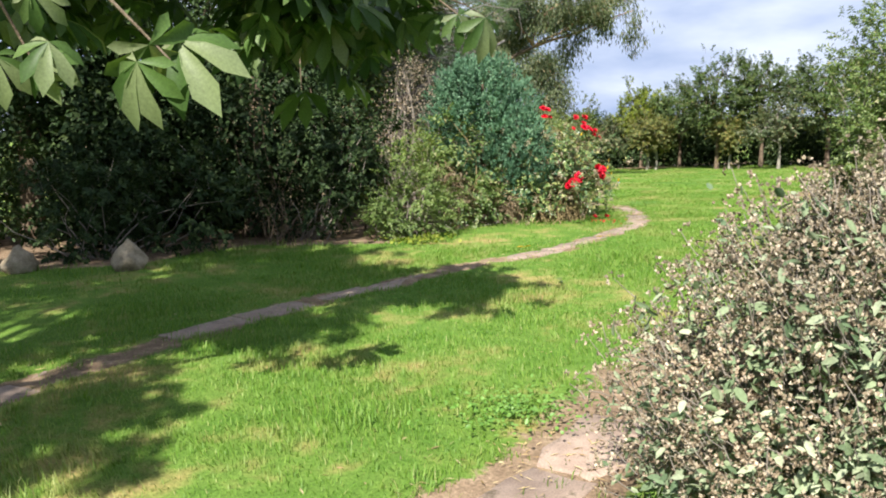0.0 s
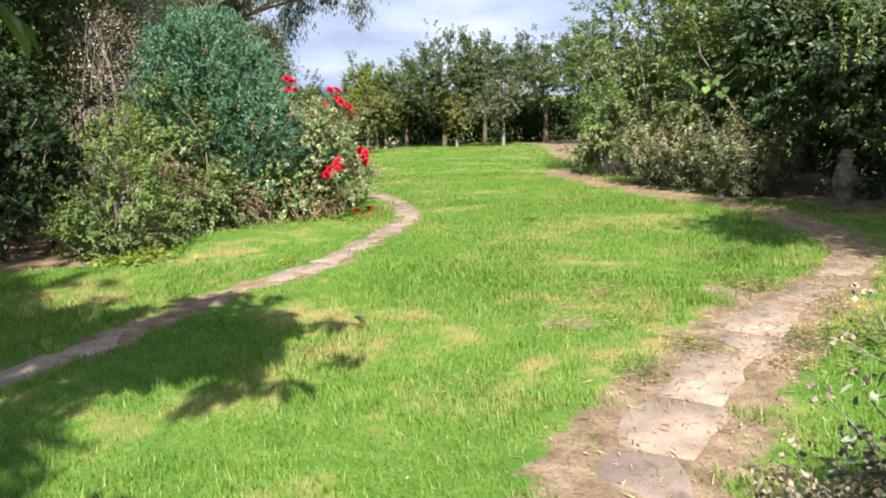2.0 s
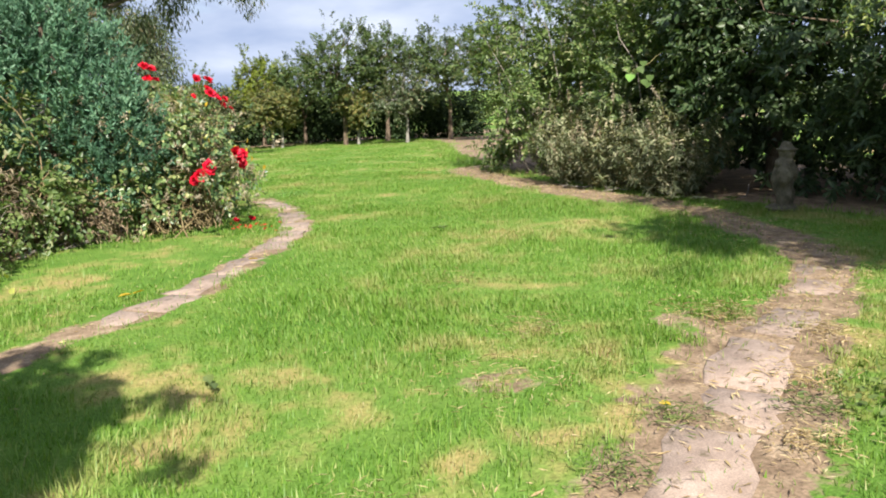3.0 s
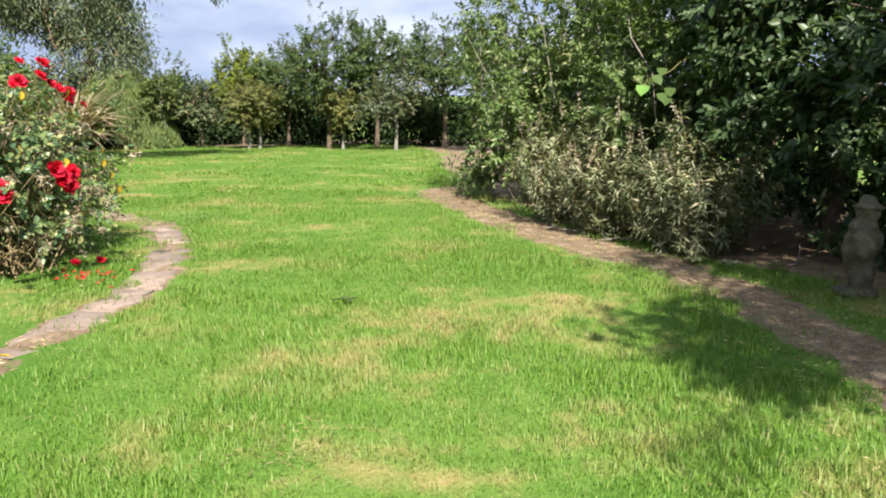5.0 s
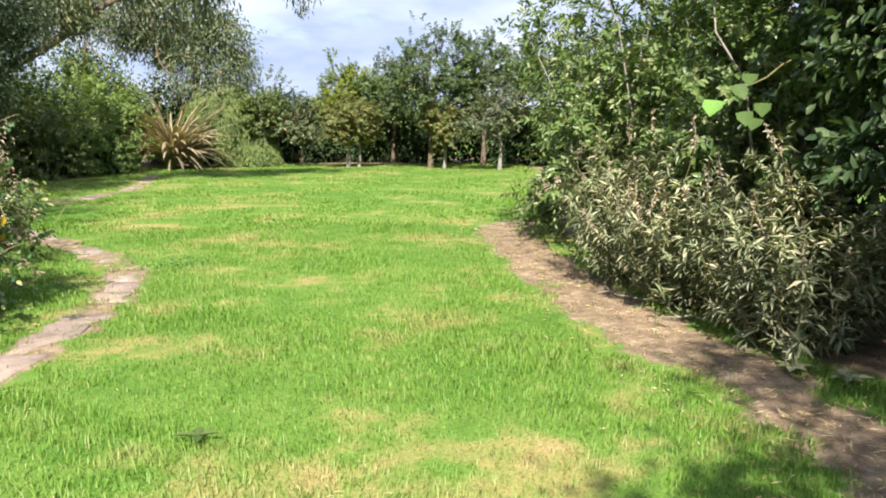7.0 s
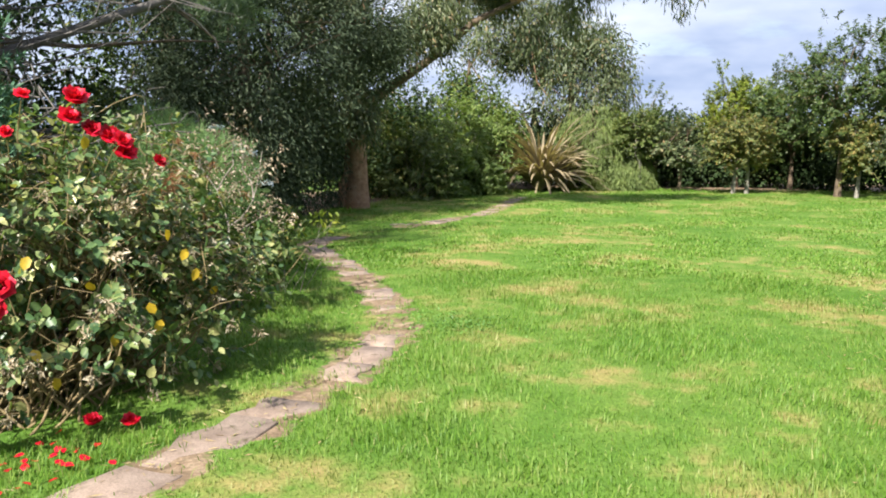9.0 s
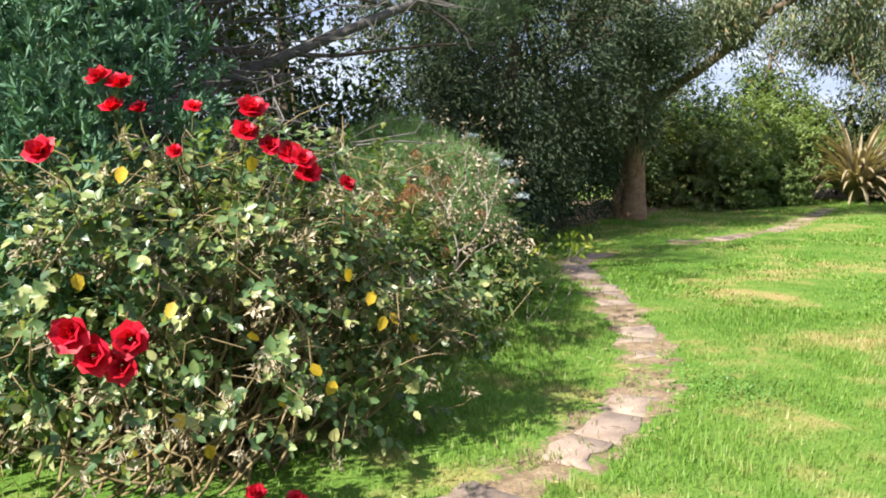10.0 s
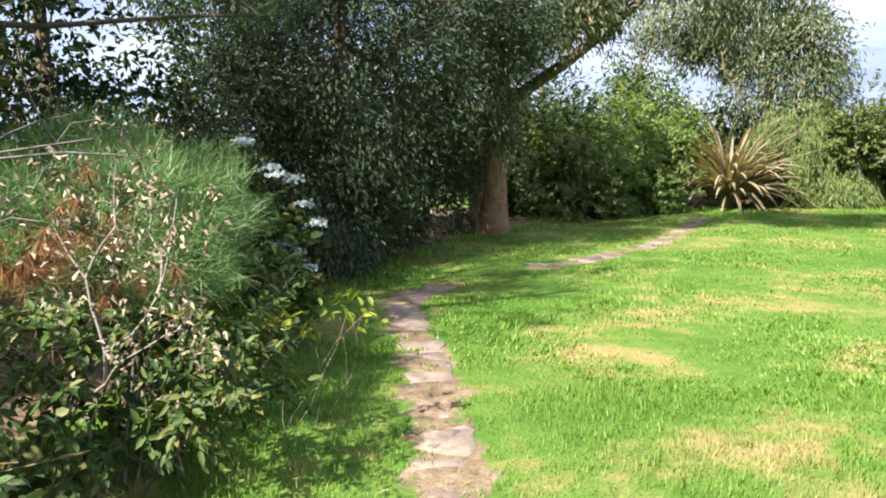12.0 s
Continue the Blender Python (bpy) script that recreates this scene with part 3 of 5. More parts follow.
M_RUST = leaf_mat("rusty_needle", [(0, (0.13, 0.06, 0.03)), (0.6, (0.24, 0.12, 0.06)), (1, (0.34, 0.20, 0.11))], 0.8, 0.2, 0.1)
M_FERN = leaf_mat("dead_fern", [(0, (0.12, 0.085, 0.055)), (0.6, (0.22, 0.165, 0.115)), (1, (0.36, 0.29, 0.21))], 0.85, 0.2, 0.1)
M_STRAW = leaf_mat("dry_straw", [(0, (0.26, 0.18, 0.10)), (0.5, (0.44, 0.34, 0.20)), (1, (0.58, 0.48, 0.32))], 0.85, 0.3, 0.1)
M_FLAX = leaf_mat("flax_blade", [(0, (0.09, 0.065, 0.045)), (0.4, (0.20, 0.15, 0.10)), (0.7, (0.42, 0.35, 0.25)), (1, (0.66, 0.58, 0.45))], 0.42, 0.25)
M_RED = leaf_mat("red_petal", [(0, (0.40, 0.003, 0.014)), (0.6, (0.64, 0.006, 0.032)), (1, (0.80, 0.025, 0.085))], 0.5, 0.25, 0.3, 6.0)
M_YELLOW = leaf_mat("yellow_leaf", [(0, (0.55, 0.33, 0.02)), (1, (0.72, 0.52, 0.06))], 0.5, 0.3)
M_HYD = leaf_mat("hydrangea_petal", [(0, (0.38, 0.46, 0.60)), (0.6, (0.58, 0.64, 0.72)), (1, (0.74, 0.76, 0.78))], 0.6, 0.2, 0.2)
M_FIG = leaf_mat("broad_dark_leaf", [(0, (0.042, 0.078, 0.032)), (0.6, (0.08, 0.13, 0.056)), (1, (0.145, 0.19, 0.095))], 0.42, 0.3, 0.42)
M_BRIGHT = leaf_mat("bright_broad_leaf", [(0, (0.12, 0.26, 0.05)), (1, (0.20, 0.36, 0.09))], 0.45, 0.35)


def zg(x, y):
    return float(gz(x, y))


def chestnut_leaf(heap, p, d, n, size, r):
    """One horse chestnut leaf: seven long leaflets fanned from the end of a stalk."""
    d = unit(np.asarray(d, float)[None])[0]
    n = unit((n - d * np.dot(n, d))[None])[0]
    s = np.cross(d, n)
    a = np.radians(np.array([-110, -70, -34, 0, 34, 70, 110]) + r.normal(size=7) * 6)
    l = size * np.array([0.5, 0.75, 0.95, 1.05, 0.95, 0.75, 0.5])
    D = d[None] * np.cos(a)[:, None] + s[None] * np.sin(a)[:, None] - n[None] * 0.35
    P = np.repeat(np.asarray(p)[None], 7, 0)
    D1, N1, S1 = frame_of(D, np.repeat(n[None], 7, 0))
    L, W = l[:, None], l[:, None] * 0.34
    m1 = P + D1 * L * 0.35 - N1 * L * 0.02
    m2 = P + D1 * L * 0.72 - N1 * L * 0.10
    up = N1 * W * 0.16
    V = np.stack([P, m1 + S1 * W * 0.3 + up, m2 + S1 * W * 0.5 + up, P + D1 * L - N1 * L * 0.24, m2 - S1 * W * 0.5 + up, m1 - S1 * W * 0.3 + up, m1, m2], 1).reshape(-1, 3)
    q = np.arange(7)[:, None] * 8
    heap.add(V, [np.concatenate([q + [0, 1, 6], q + [0, 6, 5], q + [7, 2, 3], q + [7, 3, 4]]), np.concatenate([q + [1, 2, 7, 6], q + [6, 7, 4, 5]])])


def build_chestnut():
    x, y = -4.6, 2.4
    t = thing("horse_chestnut_tree", x, y, "horse chestnut tree with large drooping leaves overhanging the lawn", "tree")
    blobs = [(-5.0, 3.6, 6.4, 2.9, 3.2, 2.6), (-2.9, 3.0, 3.6, 1.2, 2.2, 0.9), (-2.9, 5.0, 3.0, 1.5, 1.3, 0.9), (-0.95, 4.7, 3.0, 0.95, 0.9, 0.4), (-2.6, 2.0, 3.5, 0.8, 1.3, 0.45), (-3.2, 0.7, 3.6, 0.8, 0.7, 0.4)]
    C, U = crown_points(blobs[:1], 480, 0.6, 0.15, 5)
    C2, U2 = crown_points(blobs[1:], 520, 0.9, 0.1, 6)
    C, U = np.concatenate([C, C2]), np.concatenate([U, U2])
    C = C[(C[:, 2] > 2.45) | (C[:, 0] < -1.9)]
    C = np.concatenate([C, crown_points([(-0.8, 5.4, 2.35, 0.65, 0.5, 0.4)], 40, 0.9, 0.1, 8)[0]])
    # gaps in the crown let the sun through to the lowest leaves
    for fx, gap in ((-1.12, 0.9), (-1.68, 0.75)):
        up = C[:, 2] - 1.7
        C = C[np.hypot(C[:, 0] - fx + 0.3 * up, C[:, 1] - 3.42 + 0.964 * up) > gap]
    r = np.random.default_rng(3)
    h = Heap()
    for c in C:
        for k in range(3):
            p = c + r.normal(size=3) * [0.22, 0.22, 0.14]
            d = unit((r.normal(size=3) * [1, 1, 0.3] + [0.15, 0, -0.35])[None])[0]
            chestnut_leaf(h, p, d, np.array([0, 0, 1.0]) + r.normal(size=3) * 0.3, r.uniform(0.22, 0.32), r)
    part("crown", h.mesh("crown", M_CHEST), t)
    tips = C[r.permutation(len(C))[:40]]
    low = (((-1.12, 3.42, 1.80), 3, 0.33), ((-1.68, 3.4, 1.80), 4, 0.19), ((-1.78, 3.42, 2.12), 2, 0.2), ((0.2, 4.7, 2.06), 2, 0.22), ((-2.2, 4.2, 2.2), 4, 0.22))
    w = wood([(x, y, zg(x, y) - 0.1), (x + 0.1, y, 1.6), (x + 0.5, y + 0.1, 3.2), (x + 0.6, y + 0.1, 7.0)], [0.24, 0.2, 0.16, 0.06], tips, 0.06)
    part("trunk", w.mesh("trunk", MAT_BARK, True), t)
    for q, count, size in low:
        arm = bent((q[0] - 1.6, q[1] - 0.3, q[2] + 1.3), q, 7, 0.06)
        bough = part("bough", Heap().add(*tube(arm, np.linspace(0.022, 0.005, 7), 5)).mesh("bough", MAT_BARK, True), t, "thin drooping bough")
        for k in range(count):
            hh = Heap()
            p = np.array(q) + r.normal(size=3) * [0.09, 0.09, 0.06]
            chestnut_leaf(hh, p, (r.normal() * 0.6, r.normal() * 0.6, -0.95), np.array([r.normal() * 0.4, -0.7, 0.7]), size * r.uniform(0.85, 1.15), r)
            part("leaf", hh.mesh("leaf", M_CHEST), bough, "large seven-fingered leaf")
    # one spiny seed case
    bm = bmesh.new()
    bmesh.ops.create_icosphere(bm, subdivisions=2, radius=0.032, matrix=Matrix.Translation((-1.72, 3.1, 1.86)))
    for v in list(bm.verts)[::2]:
        v.co += v.normal * 0.008
    me = bpy.data.meshes.new("seed_case")
    bm.to_mesh(me)
    bm.free()
    me.materials.append(M_YELLOW)
    part("seed_case", me, t, "round spiny yellow-green seed case")


build_chestnut()

# tall trees behind the beds by the start of the lawn
plant("hedge_tree", -6.0, 11.6, "tall dark broadleaf tree shading the bed", "tree", [(-6.0, 11.6, 3.6, 2.3, 1.7, 3.2), (-4.6, 11.0, 1.6, 1.3, 1.0, 1.5)], 1700, 22, 0.15, 0.10, 0.06, M_DARK, 11, 30, trunk=([(-6.0, 11.6, -0.2), (-5.9, 11.6, 3.0), (-5.8, 11.6, 6.0)], [0.16, 0.12, 0.04]), crown_name="crown")
plant("hedge_tree", -3.2, 12.9, "tall dark broadleaf tree shading the bed", "tree", [(-3.2, 13.0, 3.6, 2.0, 1.5, 3.1), (-2.6, 12.2, 1.5, 1.3, 0.9, 1.3)], 1700, 22, 0.15, 0.095, 0.055, M_DARK, 12, 30, trunk=([(-2.9, 11.9, -0.2), (-2.7, 12.0, 1.6), (-3.0, 12.6, 5.5)], [0.11, 0.10, 0.03]), crown_name="crown")
plant("hedge_tree", -3.0, 15.6, "tall grey-green tree behind the conifer", "tree", [(-3.0, 15.6, 3.6, 1.6, 1.2, 3.0), (-1.7, 14.1, 1.6, 0.9, 0.8, 1.4), (-0.9, 14.2, 3.6, 1.1, 0.8, 1.6)], 1700, 20, 0.14, 0.09, 0.045, M_MIX, 13, 30, trunk=([(-3.0, 15.6, -0.3), (-2.6, 15.4, 3.0), (-2.2, 15.2, 6.0)], [0.12, 0.09, 0.03]), crown_name="crown")
for k, (bx, by, h, rad) in enumerate(((-3.6, 17.0, 4.4, 1.8), (-4.2, 20.5, 5.6, 1.9), (-3.4, 24.2, 5.8, 1.9), (-3.0, 28.2, 4.6, 1.8), (-1.8, 31.8, 3.4, 1.7), (-8.6, 11.0, 6.0, 2.0), (-6.4, 13.9, 3.4, 2.0), (-4.4, 14.3, 3.4, 1.8), (0.6, 36.6, 4.2, 1.6), (2.6, 39.4, 2.6, 1.9), (5.6, 39.8, 2.4, 1.9), (-2.0, 35.5, 3.4, 1.9))):
    plant("boundary_tree", bx, by, "tall dark tree closing the garden's edge", "tree", [(bx, by, zg(bx, by) + h * 0.5, rad, rad, h * 0.52), (bx + 0.4, by - 0.5, 0.7, rad * 0.9, rad, 1.2)], 620, 16, 0.22, 0.15, 0.08, M_DARK if k % 2 else M_MIX, 700 + 5 * k, 20, trunk=([(bx, by, zg(bx, by) - 0.2), (bx, by, 2.0), (bx, by, h - 0.6)], [0.15, 0.11, 0.03]), crown_name="crown", group="trees closing the left side")
plant("laurel_shrub", -4.3, 9.9, "dark green shrub in deep shade beside two stones", "shrub", [(-4.6, 9.9, 0.55, 1.0, 0.6, 0.75), (-3.3, 10.3, 0.6, 0.9, 0.6, 0.8)], 520, 13, 0.11, 0.085, 0.045, M_DARK, 14, 16, oval=True, shoot=0.24)
plant("laurel_shrub", -1.9, 11.3, "dark green shrub in deep shade under the trees", "shrub", [(-2.0, 11.4, 0.6, 0.9, 0.6, 0.8), (-1.4, 11.6, 1.2, 0.7, 0.6, 0.8)], 520, 13, 0.11, 0.08, 0.042, M_DARK, 15, 16, oval=True, shoot=0.24)
plant("light_green_shrub", -0.5, 11.1, "yellow-green small-leaved shrub at the lawn edge", "shrub", [(-0.5, 11.1, 0.5, 0.62, 0.5, 0.75), (-0.65, 10.8, 0.25, 0.4, 0.3, 0.4)], 660, 14, 0.08, 0.052, 0.029, M_SUNNY, 16, 24, shoot=0.2, lump=0.3)
plant("bramble", 0.25, 12.4, "tangled bramble with green and yellowing leaves and bare canes", "shrub", [(0.2, 12.5, 0.7, 0.7, 0.5, 0.75), (0.9, 12.9, 0.45, 0.7, 0.4, 0.5)], 520, 12, 0.11, 0.075, 0.046, M_ASH, 17, 30, stem_r=0.011, oval=True, stem_mat=MAT_CANE, shoot=0.3, droop=0.5, lump=0.3)
plant("dead_fern", 0.05, 11.95, "clump of dead brown fern at the bed edge", "fern", [(0.0, 11.95, 0.38, 0.5, 0.3, 0.42), (0.95, 12.55, 0.3, 0.45, 0.22, 0.36)], 110, 16, 0.09, 0.09, 0.018, M_FERN, 18, 30, stem_r=0.006, droop=0.7)
plant("grey_twig_shrub", -0.4, 13.0, "grey-purple twiggy shrub with small sparse leaves", "shrub", [(-0.55, 13.3, 1.6, 0.7, 0.5, 0.9)], 260, 12, 0.13, 0.05, 0.014, M_SEED, 19, 60, stem_r=0.01)


def build_conifer():
    x, y = 0.72, 13.2
    t = thing("blue_conifer", x, y, "rounded blue-green juniper with dense feathery sprays", "conifer")
    C, U = crown_points([(x, y, 1.3, 0.95, 0.8, 1.2), (x + 0.55, y - 0.35, 0.9, 0.55, 0.5, 0.75), (x - 0.1, y, 1.95, 0.65, 0.6, 0.55)], 2200, 0.3, 0.10, 21, 0.05, 10)
    r = np.random.default_rng(22)
    k = 26
    B = np.repeat(C, k, 0)
    A = np.repeat(unit(U * 0.55 + [0, 0, 0.75] + r.normal(size=U.shape) * 0.25), k, 0)
    along = r.random(len(B))[:, None] * 0.13
    D = A + r.normal(size=B.shape) * 0.55
    part("foliage", Heap().add(*leaves(B + A * along, D, r.normal(size=B.shape), r.uniform(0.05, 0.085, len(B)), 0.017, 0.1, 0.0)).mesh("foliage", M_BLUE), t)
    part("trunk", wood([(x, y, zg(x, y) - 0.05), (x, y, 1.0), (x, y, 2.2)], [0.07, 0.05, 0.02], C[:14], 0.02).mesh("trunk", MAT_BARK, True), t)


build_conifer()


def flower(heap, p, size, r, face):
    """An open rose: three whorls of cupped petals."""
    f = unit(np.asarray(face, float)[None])[0]
    a = unit(np.cross(f, [0.31, 0.2, 0.93])[None])[0]
    b = np.cross(f, a)
    for ring, (cnt, tilt, sc) in enumerate(((7, 1.15, 1.0), (6, 0.75, 0.85), (5, 0.4, 0.62), (4, 0.12, 0.42))):
        th = np.arange(cnt) * 2 * np.pi / cnt + r.random() * 6
        out = a[None] * np.cos(th)[:, None] + b[None] * np.sin(th)[:, None]
        D = out * math.sin(tilt) + f[None] * math.cos(tilt) + r.normal(size=(cnt, 3)) * 0.16
        N = f[None] * math.sin(tilt) - out * math.cos(tilt)
        P = np.asarray(p)[None] + out * size * 0.05
        heap.add(*leaves(P, D, N, size * 0.55 * sc * r.uniform(0.9, 1.1, cnt), size * 0.6 * sc, -0.1, 0.12 if ring == 0 else -0.1, True))


def build_rose():
    x, y = 1.85, 13.25
    t = thing("rose_bush", x, y, "sprawling rose bush with red flowers and yellowing leaves", "rose bush")
    blobs = [(x, y, 0.72, 0.95, 1.2, 0.85), (x + 0.35, y + 0.2, 0.6, 0.75, 0.9, 0.6), (x - 0.05, y - 0.35, 1.0, 0.6, 0.65, 0.55), (x + 0.3, y + 0.55, 0.75, 0.55, 0.5, 0.42), (2.45, 13.9, 0.62, 0.48, 0.42, 0.4)]
    C, U = crown_points(blobs, 1500, 0.55, 0.3, 31, 0.1, 10, 0.18)
    r = np.random.default_rng(32)
    h = Heap()
    h.add(*shoots(C, U, 0.16, 6, 0.062, 0.043, 33, rise=0.35, droop=0.35, oval=True, fold=0.1, curl=0.18)[0])
    part("foliage", h.mesh("foliage", M_ROSE), t)
    hs = Heap()
    for c in C[r.permutation(len(C))[:240]]:
        b = np.array([x + r.normal() * 0.25, y + r.normal() * 0.35, zg(x, y) - 0.03])
        q = bent(b, c + r.normal(size=3) * 0.06, 8, 0.12)
        part("cane", Heap().add(*tube(q, np.linspace(0.009, 0.0025, 8), 5)).mesh("cane", MAT_CANE, True), t)
    for c in C[r.permutation(len(C))[:700]]:
        q = bent(c, c + r.normal(size=3) * [0.16, 0.16, 0.12], 4, 0.15)
        hs.add(*tube(q, np.linspace(0.0035, 0.0018, 4), 3))
    part("twig_growth", hs.mesh("twig_growth", MAT_CANE, True), t)
    # spent heads: pale small tufts on thin stalks
    outer = np.flatnonzero(U[:, 1] < 0.5)
    for k in r.permutation(outer)[:300]:
        c, u = C[k], U[k]
        tuft = Heap().add(*foliage((c + u * 0.09)[None], u[None], 22, 0.02, 0.04, 0.013, 35 + int(k), wild=1.0))
        tuft.add(*tube(bent(c + u * 0.02, c + u * 0.1, 3, 0.1), [0.003, 0.0025, 0.002], 3))
        part("spent_head", tuft.mesh("spent_head", M_PALE), t, "dry pale spent flower head")
    blooms = [(2.36, 13.06, 1.55, 0.095), (2.34, 13.04, 1.45, 0.085), (2.41, 13.11, 1.39, 0.08), (2.47, 13.17, 1.35, 0.09), (2.55, 13.15, 1.33, 0.08), (2.53, 13.2, 1.27, 0.09), (2.65, 13.32, 1.22, 0.06), (2.14, 12.83, 1.38, 0.05), (2.20, 12.89, 1.56, 0.055), (1.66, 12.85, 1.71, 0.085), (1.73, 12.9, 1.68, 0.09), (1.69, 12.88, 1.58, 0.08), (1.78, 12.95, 1.57, 0.06), (2.39, 12.13, 0.79, 0.10), (2.43, 12.18, 0.71, 0.10), (2.48, 12.25, 0.66, 0.09), (2.5, 12.28, 0.75, 0.095), (2.04, 12.05, 1.55, 0.07), (2.2, 12.2, 1.40, 0.085), (1.95, 11.85, 0.60, 0.10), (2.05, 11.85, 0.67, 0.11), (1.9, 11.9, 0.55, 0.08)]
    for bx, by, bz, s in blooms:
        hb = Heap()
        p = np.array([bx, by, bz])
        out = p - np.array([x - 0.2, y, 0.5])
        flower(hb, p, s * 1.3, r, unit((out + [0.2, -0.4, 0.25])[None])[0])
        bloom = part("rose_flower", hb.mesh("rose_flower", M_RED), t, "open red rose flower")
        hk = Heap()
        back = p - unit(out[None])[0] * 0.28 + [0, 0, -0.12]
        hk.add(*tube(bent(back, p, 5, 0.05), np.linspace(0.004, 0.0025, 5), 5))
        part("flower_stalk", hk.mesh("flower_stalk", MAT_STEM, True), bloom, "thin green stalk")
    yellows = [(2.80, 12.95, 0.46), (2.86, 12.84, 0.56), (2.45, 12.6, 0.24), (2.5, 12.45, 0.40), (2.45, 12.5, 0.84), (2.52, 12.87, 1.36), (2.75, 13.10, 0.90), (2.86, 13.3, 0.64), (2.8, 13.3, 0.75), (2.55, 12.8, 0.66), (2.2, 12.5, 1.38), (2.75, 13.7, 0.5), (2.7, 13.55, 0.62), (2.6, 12.95, 0.35), (2.35, 12.35, 0.3), (2.2, 12.3, 0.95)]
    for q in yellows:
        n = 1
        P = np.array(q)[None] + r.normal(size=(n, 3)) * 0.02
        D = np.stack([r.normal(size=n) * 0.4, r.normal(size=n) * 0.4, -np.ones(n)], 1)
        N = np.tile([0.7, -0.6, 0.2], (n, 1)) + r.normal(size=(n, 3)) * 0.2
        part("yellow_leaf", Heap().add(*leaves(P, D, N, 0.07, 0.05, 0.1, 0.1, True)).mesh("yellow_leaf", M_YELLOW), t, "yellowed leaf")


build_rose()

# behind and beyond the rose
def build_dry_shrub():
    x, y = 1.85, 15.3
    g = zg(x, y)
    t = thing("dry_shrub", x, y, "half-dead shrub with pale curled leaves on bare forked stems", "shrub")
    forks = (((x, y, g - 0.03), (1.95, 15.25, 0.30), (2.1, 15.22, 0.62)), ((2.1, 15.22, 0.62), (2.0, 15.25, 0.9), (1.86, 15.25, 1.18)), ((2.1, 15.22, 0.62), (2.25, 15.35, 0.82), (2.3, 15.45, 1.2)), ((2.02, 15.23, 0.45), (2.2, 15.2, 0.6), (2.42, 15.3, 0.72)), ((2.25, 15.35, 0.82), (2.1, 15.5, 1.05), (2.05, 15.6, 1.3)), ((2.0, 15.25, 0.9), (2.12, 15.3, 1.1), (2.15, 15.3, 1.34)))
    for k, f in enumerate(forks):
        p = np.concatenate([bent(f[0], f[1], 4, 0.06), bent(f[1], f[2], 4, 0.06)[1:]])
        part("stem", Heap().add(*tube(p, np.linspace(0.011 if k == 0 else 0.007, 0.007 if k == 0 else 0.0025, len(p)), 6)).mesh("stem", MAT_TWIG, True), t)
    r = np.random.default_rng(43)
    C = np.array([f[2] for f in forks[1:]] + [f[1] for f in forks[1:]])
    C = np.repeat(C, 8, 0) + r.normal(size=(len(C) * 8, 3)) * 0.1
    part("foliage", Heap().add(*foliage(C, unit(r.normal(size=C.shape)), 11, 0.045, 0.034, 0.016, 44, curl=0.5, wild=0.9)).mesh("foliage", M_SEED), t, "pale curled dry leaves")


build_dry_shrub()
plant("green_undergrowth", 1.75, 15.75, "low leafy undergrowth at the lawn edge", "shrub", [(1.7, 15.7, 0.3, 0.5, 0.7, 0.45), (1.1, 17.0, 0.3, 0.6, 0.9, 0.5), (2.1, 15.75, 0.42, 0.3, 0.3, 0.2)], 460, 11, 0.1, 0.085, 0.034, M_MIX, 42, 20, oval=True, shoot=0.26, droop=0.45, lump=0.35)


def needle_plant(name, x, y, label, category, blobs, clumps, per, length, mat, seed, trunk, limb_r=0.03, stems=60, spread=0.03, width=0.004, upward=0.5):
    """A pine: tufts of long needles at the ends of its shoots."""
    t = thing(name, x, y, label, category)
    C, U = crown_points(blobs, clumps, 0.55, 0.2, seed)
    r = np.random.default_rng(seed + 1)
    B = np.repeat(C, per, 0) + r.normal(size=(len(C) * per, 3)) * spread
    A = np.repeat(unit(U * 0.6 + [0, 0, upward] + r.normal(size=U.shape) * 0.3), per, 0)
    off = r.random(len(B))[:, None] * 0.1
    part("needles", Heap().add(*needles(B + A * off, A * 0.75 + r.normal(size=B.shape) * 0.45, length * r.uniform(0.7, 1.2, len(B)), width)).mesh("needles", mat), t)
    part("trunk", wood(trunk[0], trunk[1], C[r.permutation(len(C))[:stems]], limb_r).mesh("trunk", MAT_BARK, True), t)
    return t, C


yp, ypC = needle_plant("young_pine", 1.0, 16.4, "low young pine with bright green needle tufts", "pine", [(1.35, 16.2, 0.95, 0.65, 0.6, 0.45), (0.6, 16.8, 1.0, 0.7, 0.8, 0.5)], 420, 80, 0.17, M_YPINE, 51, ([(1.0, 16.4, -0.3), (1.0, 16.4, 0.5), (0.95, 16.5, 1.2)], [0.05, 0.04, 0.015]), 0.015)
rr = np.random.default_rng(52)
rustC = np.array([1.2, 15.75, 0.85]) + rr.normal(size=(80, 3)) * [0.3, 0.2, 0.16]
RB = np.repeat(rustC, 60, 0)
part("dead_needles", Heap().add(*needles(RB, rr.normal(size=RB.shape) * 0.4 + [0, 0, -0.8], 0.13, 0.004)).mesh("dead_needles", M_RUST), yp, "rust-brown dead needles")


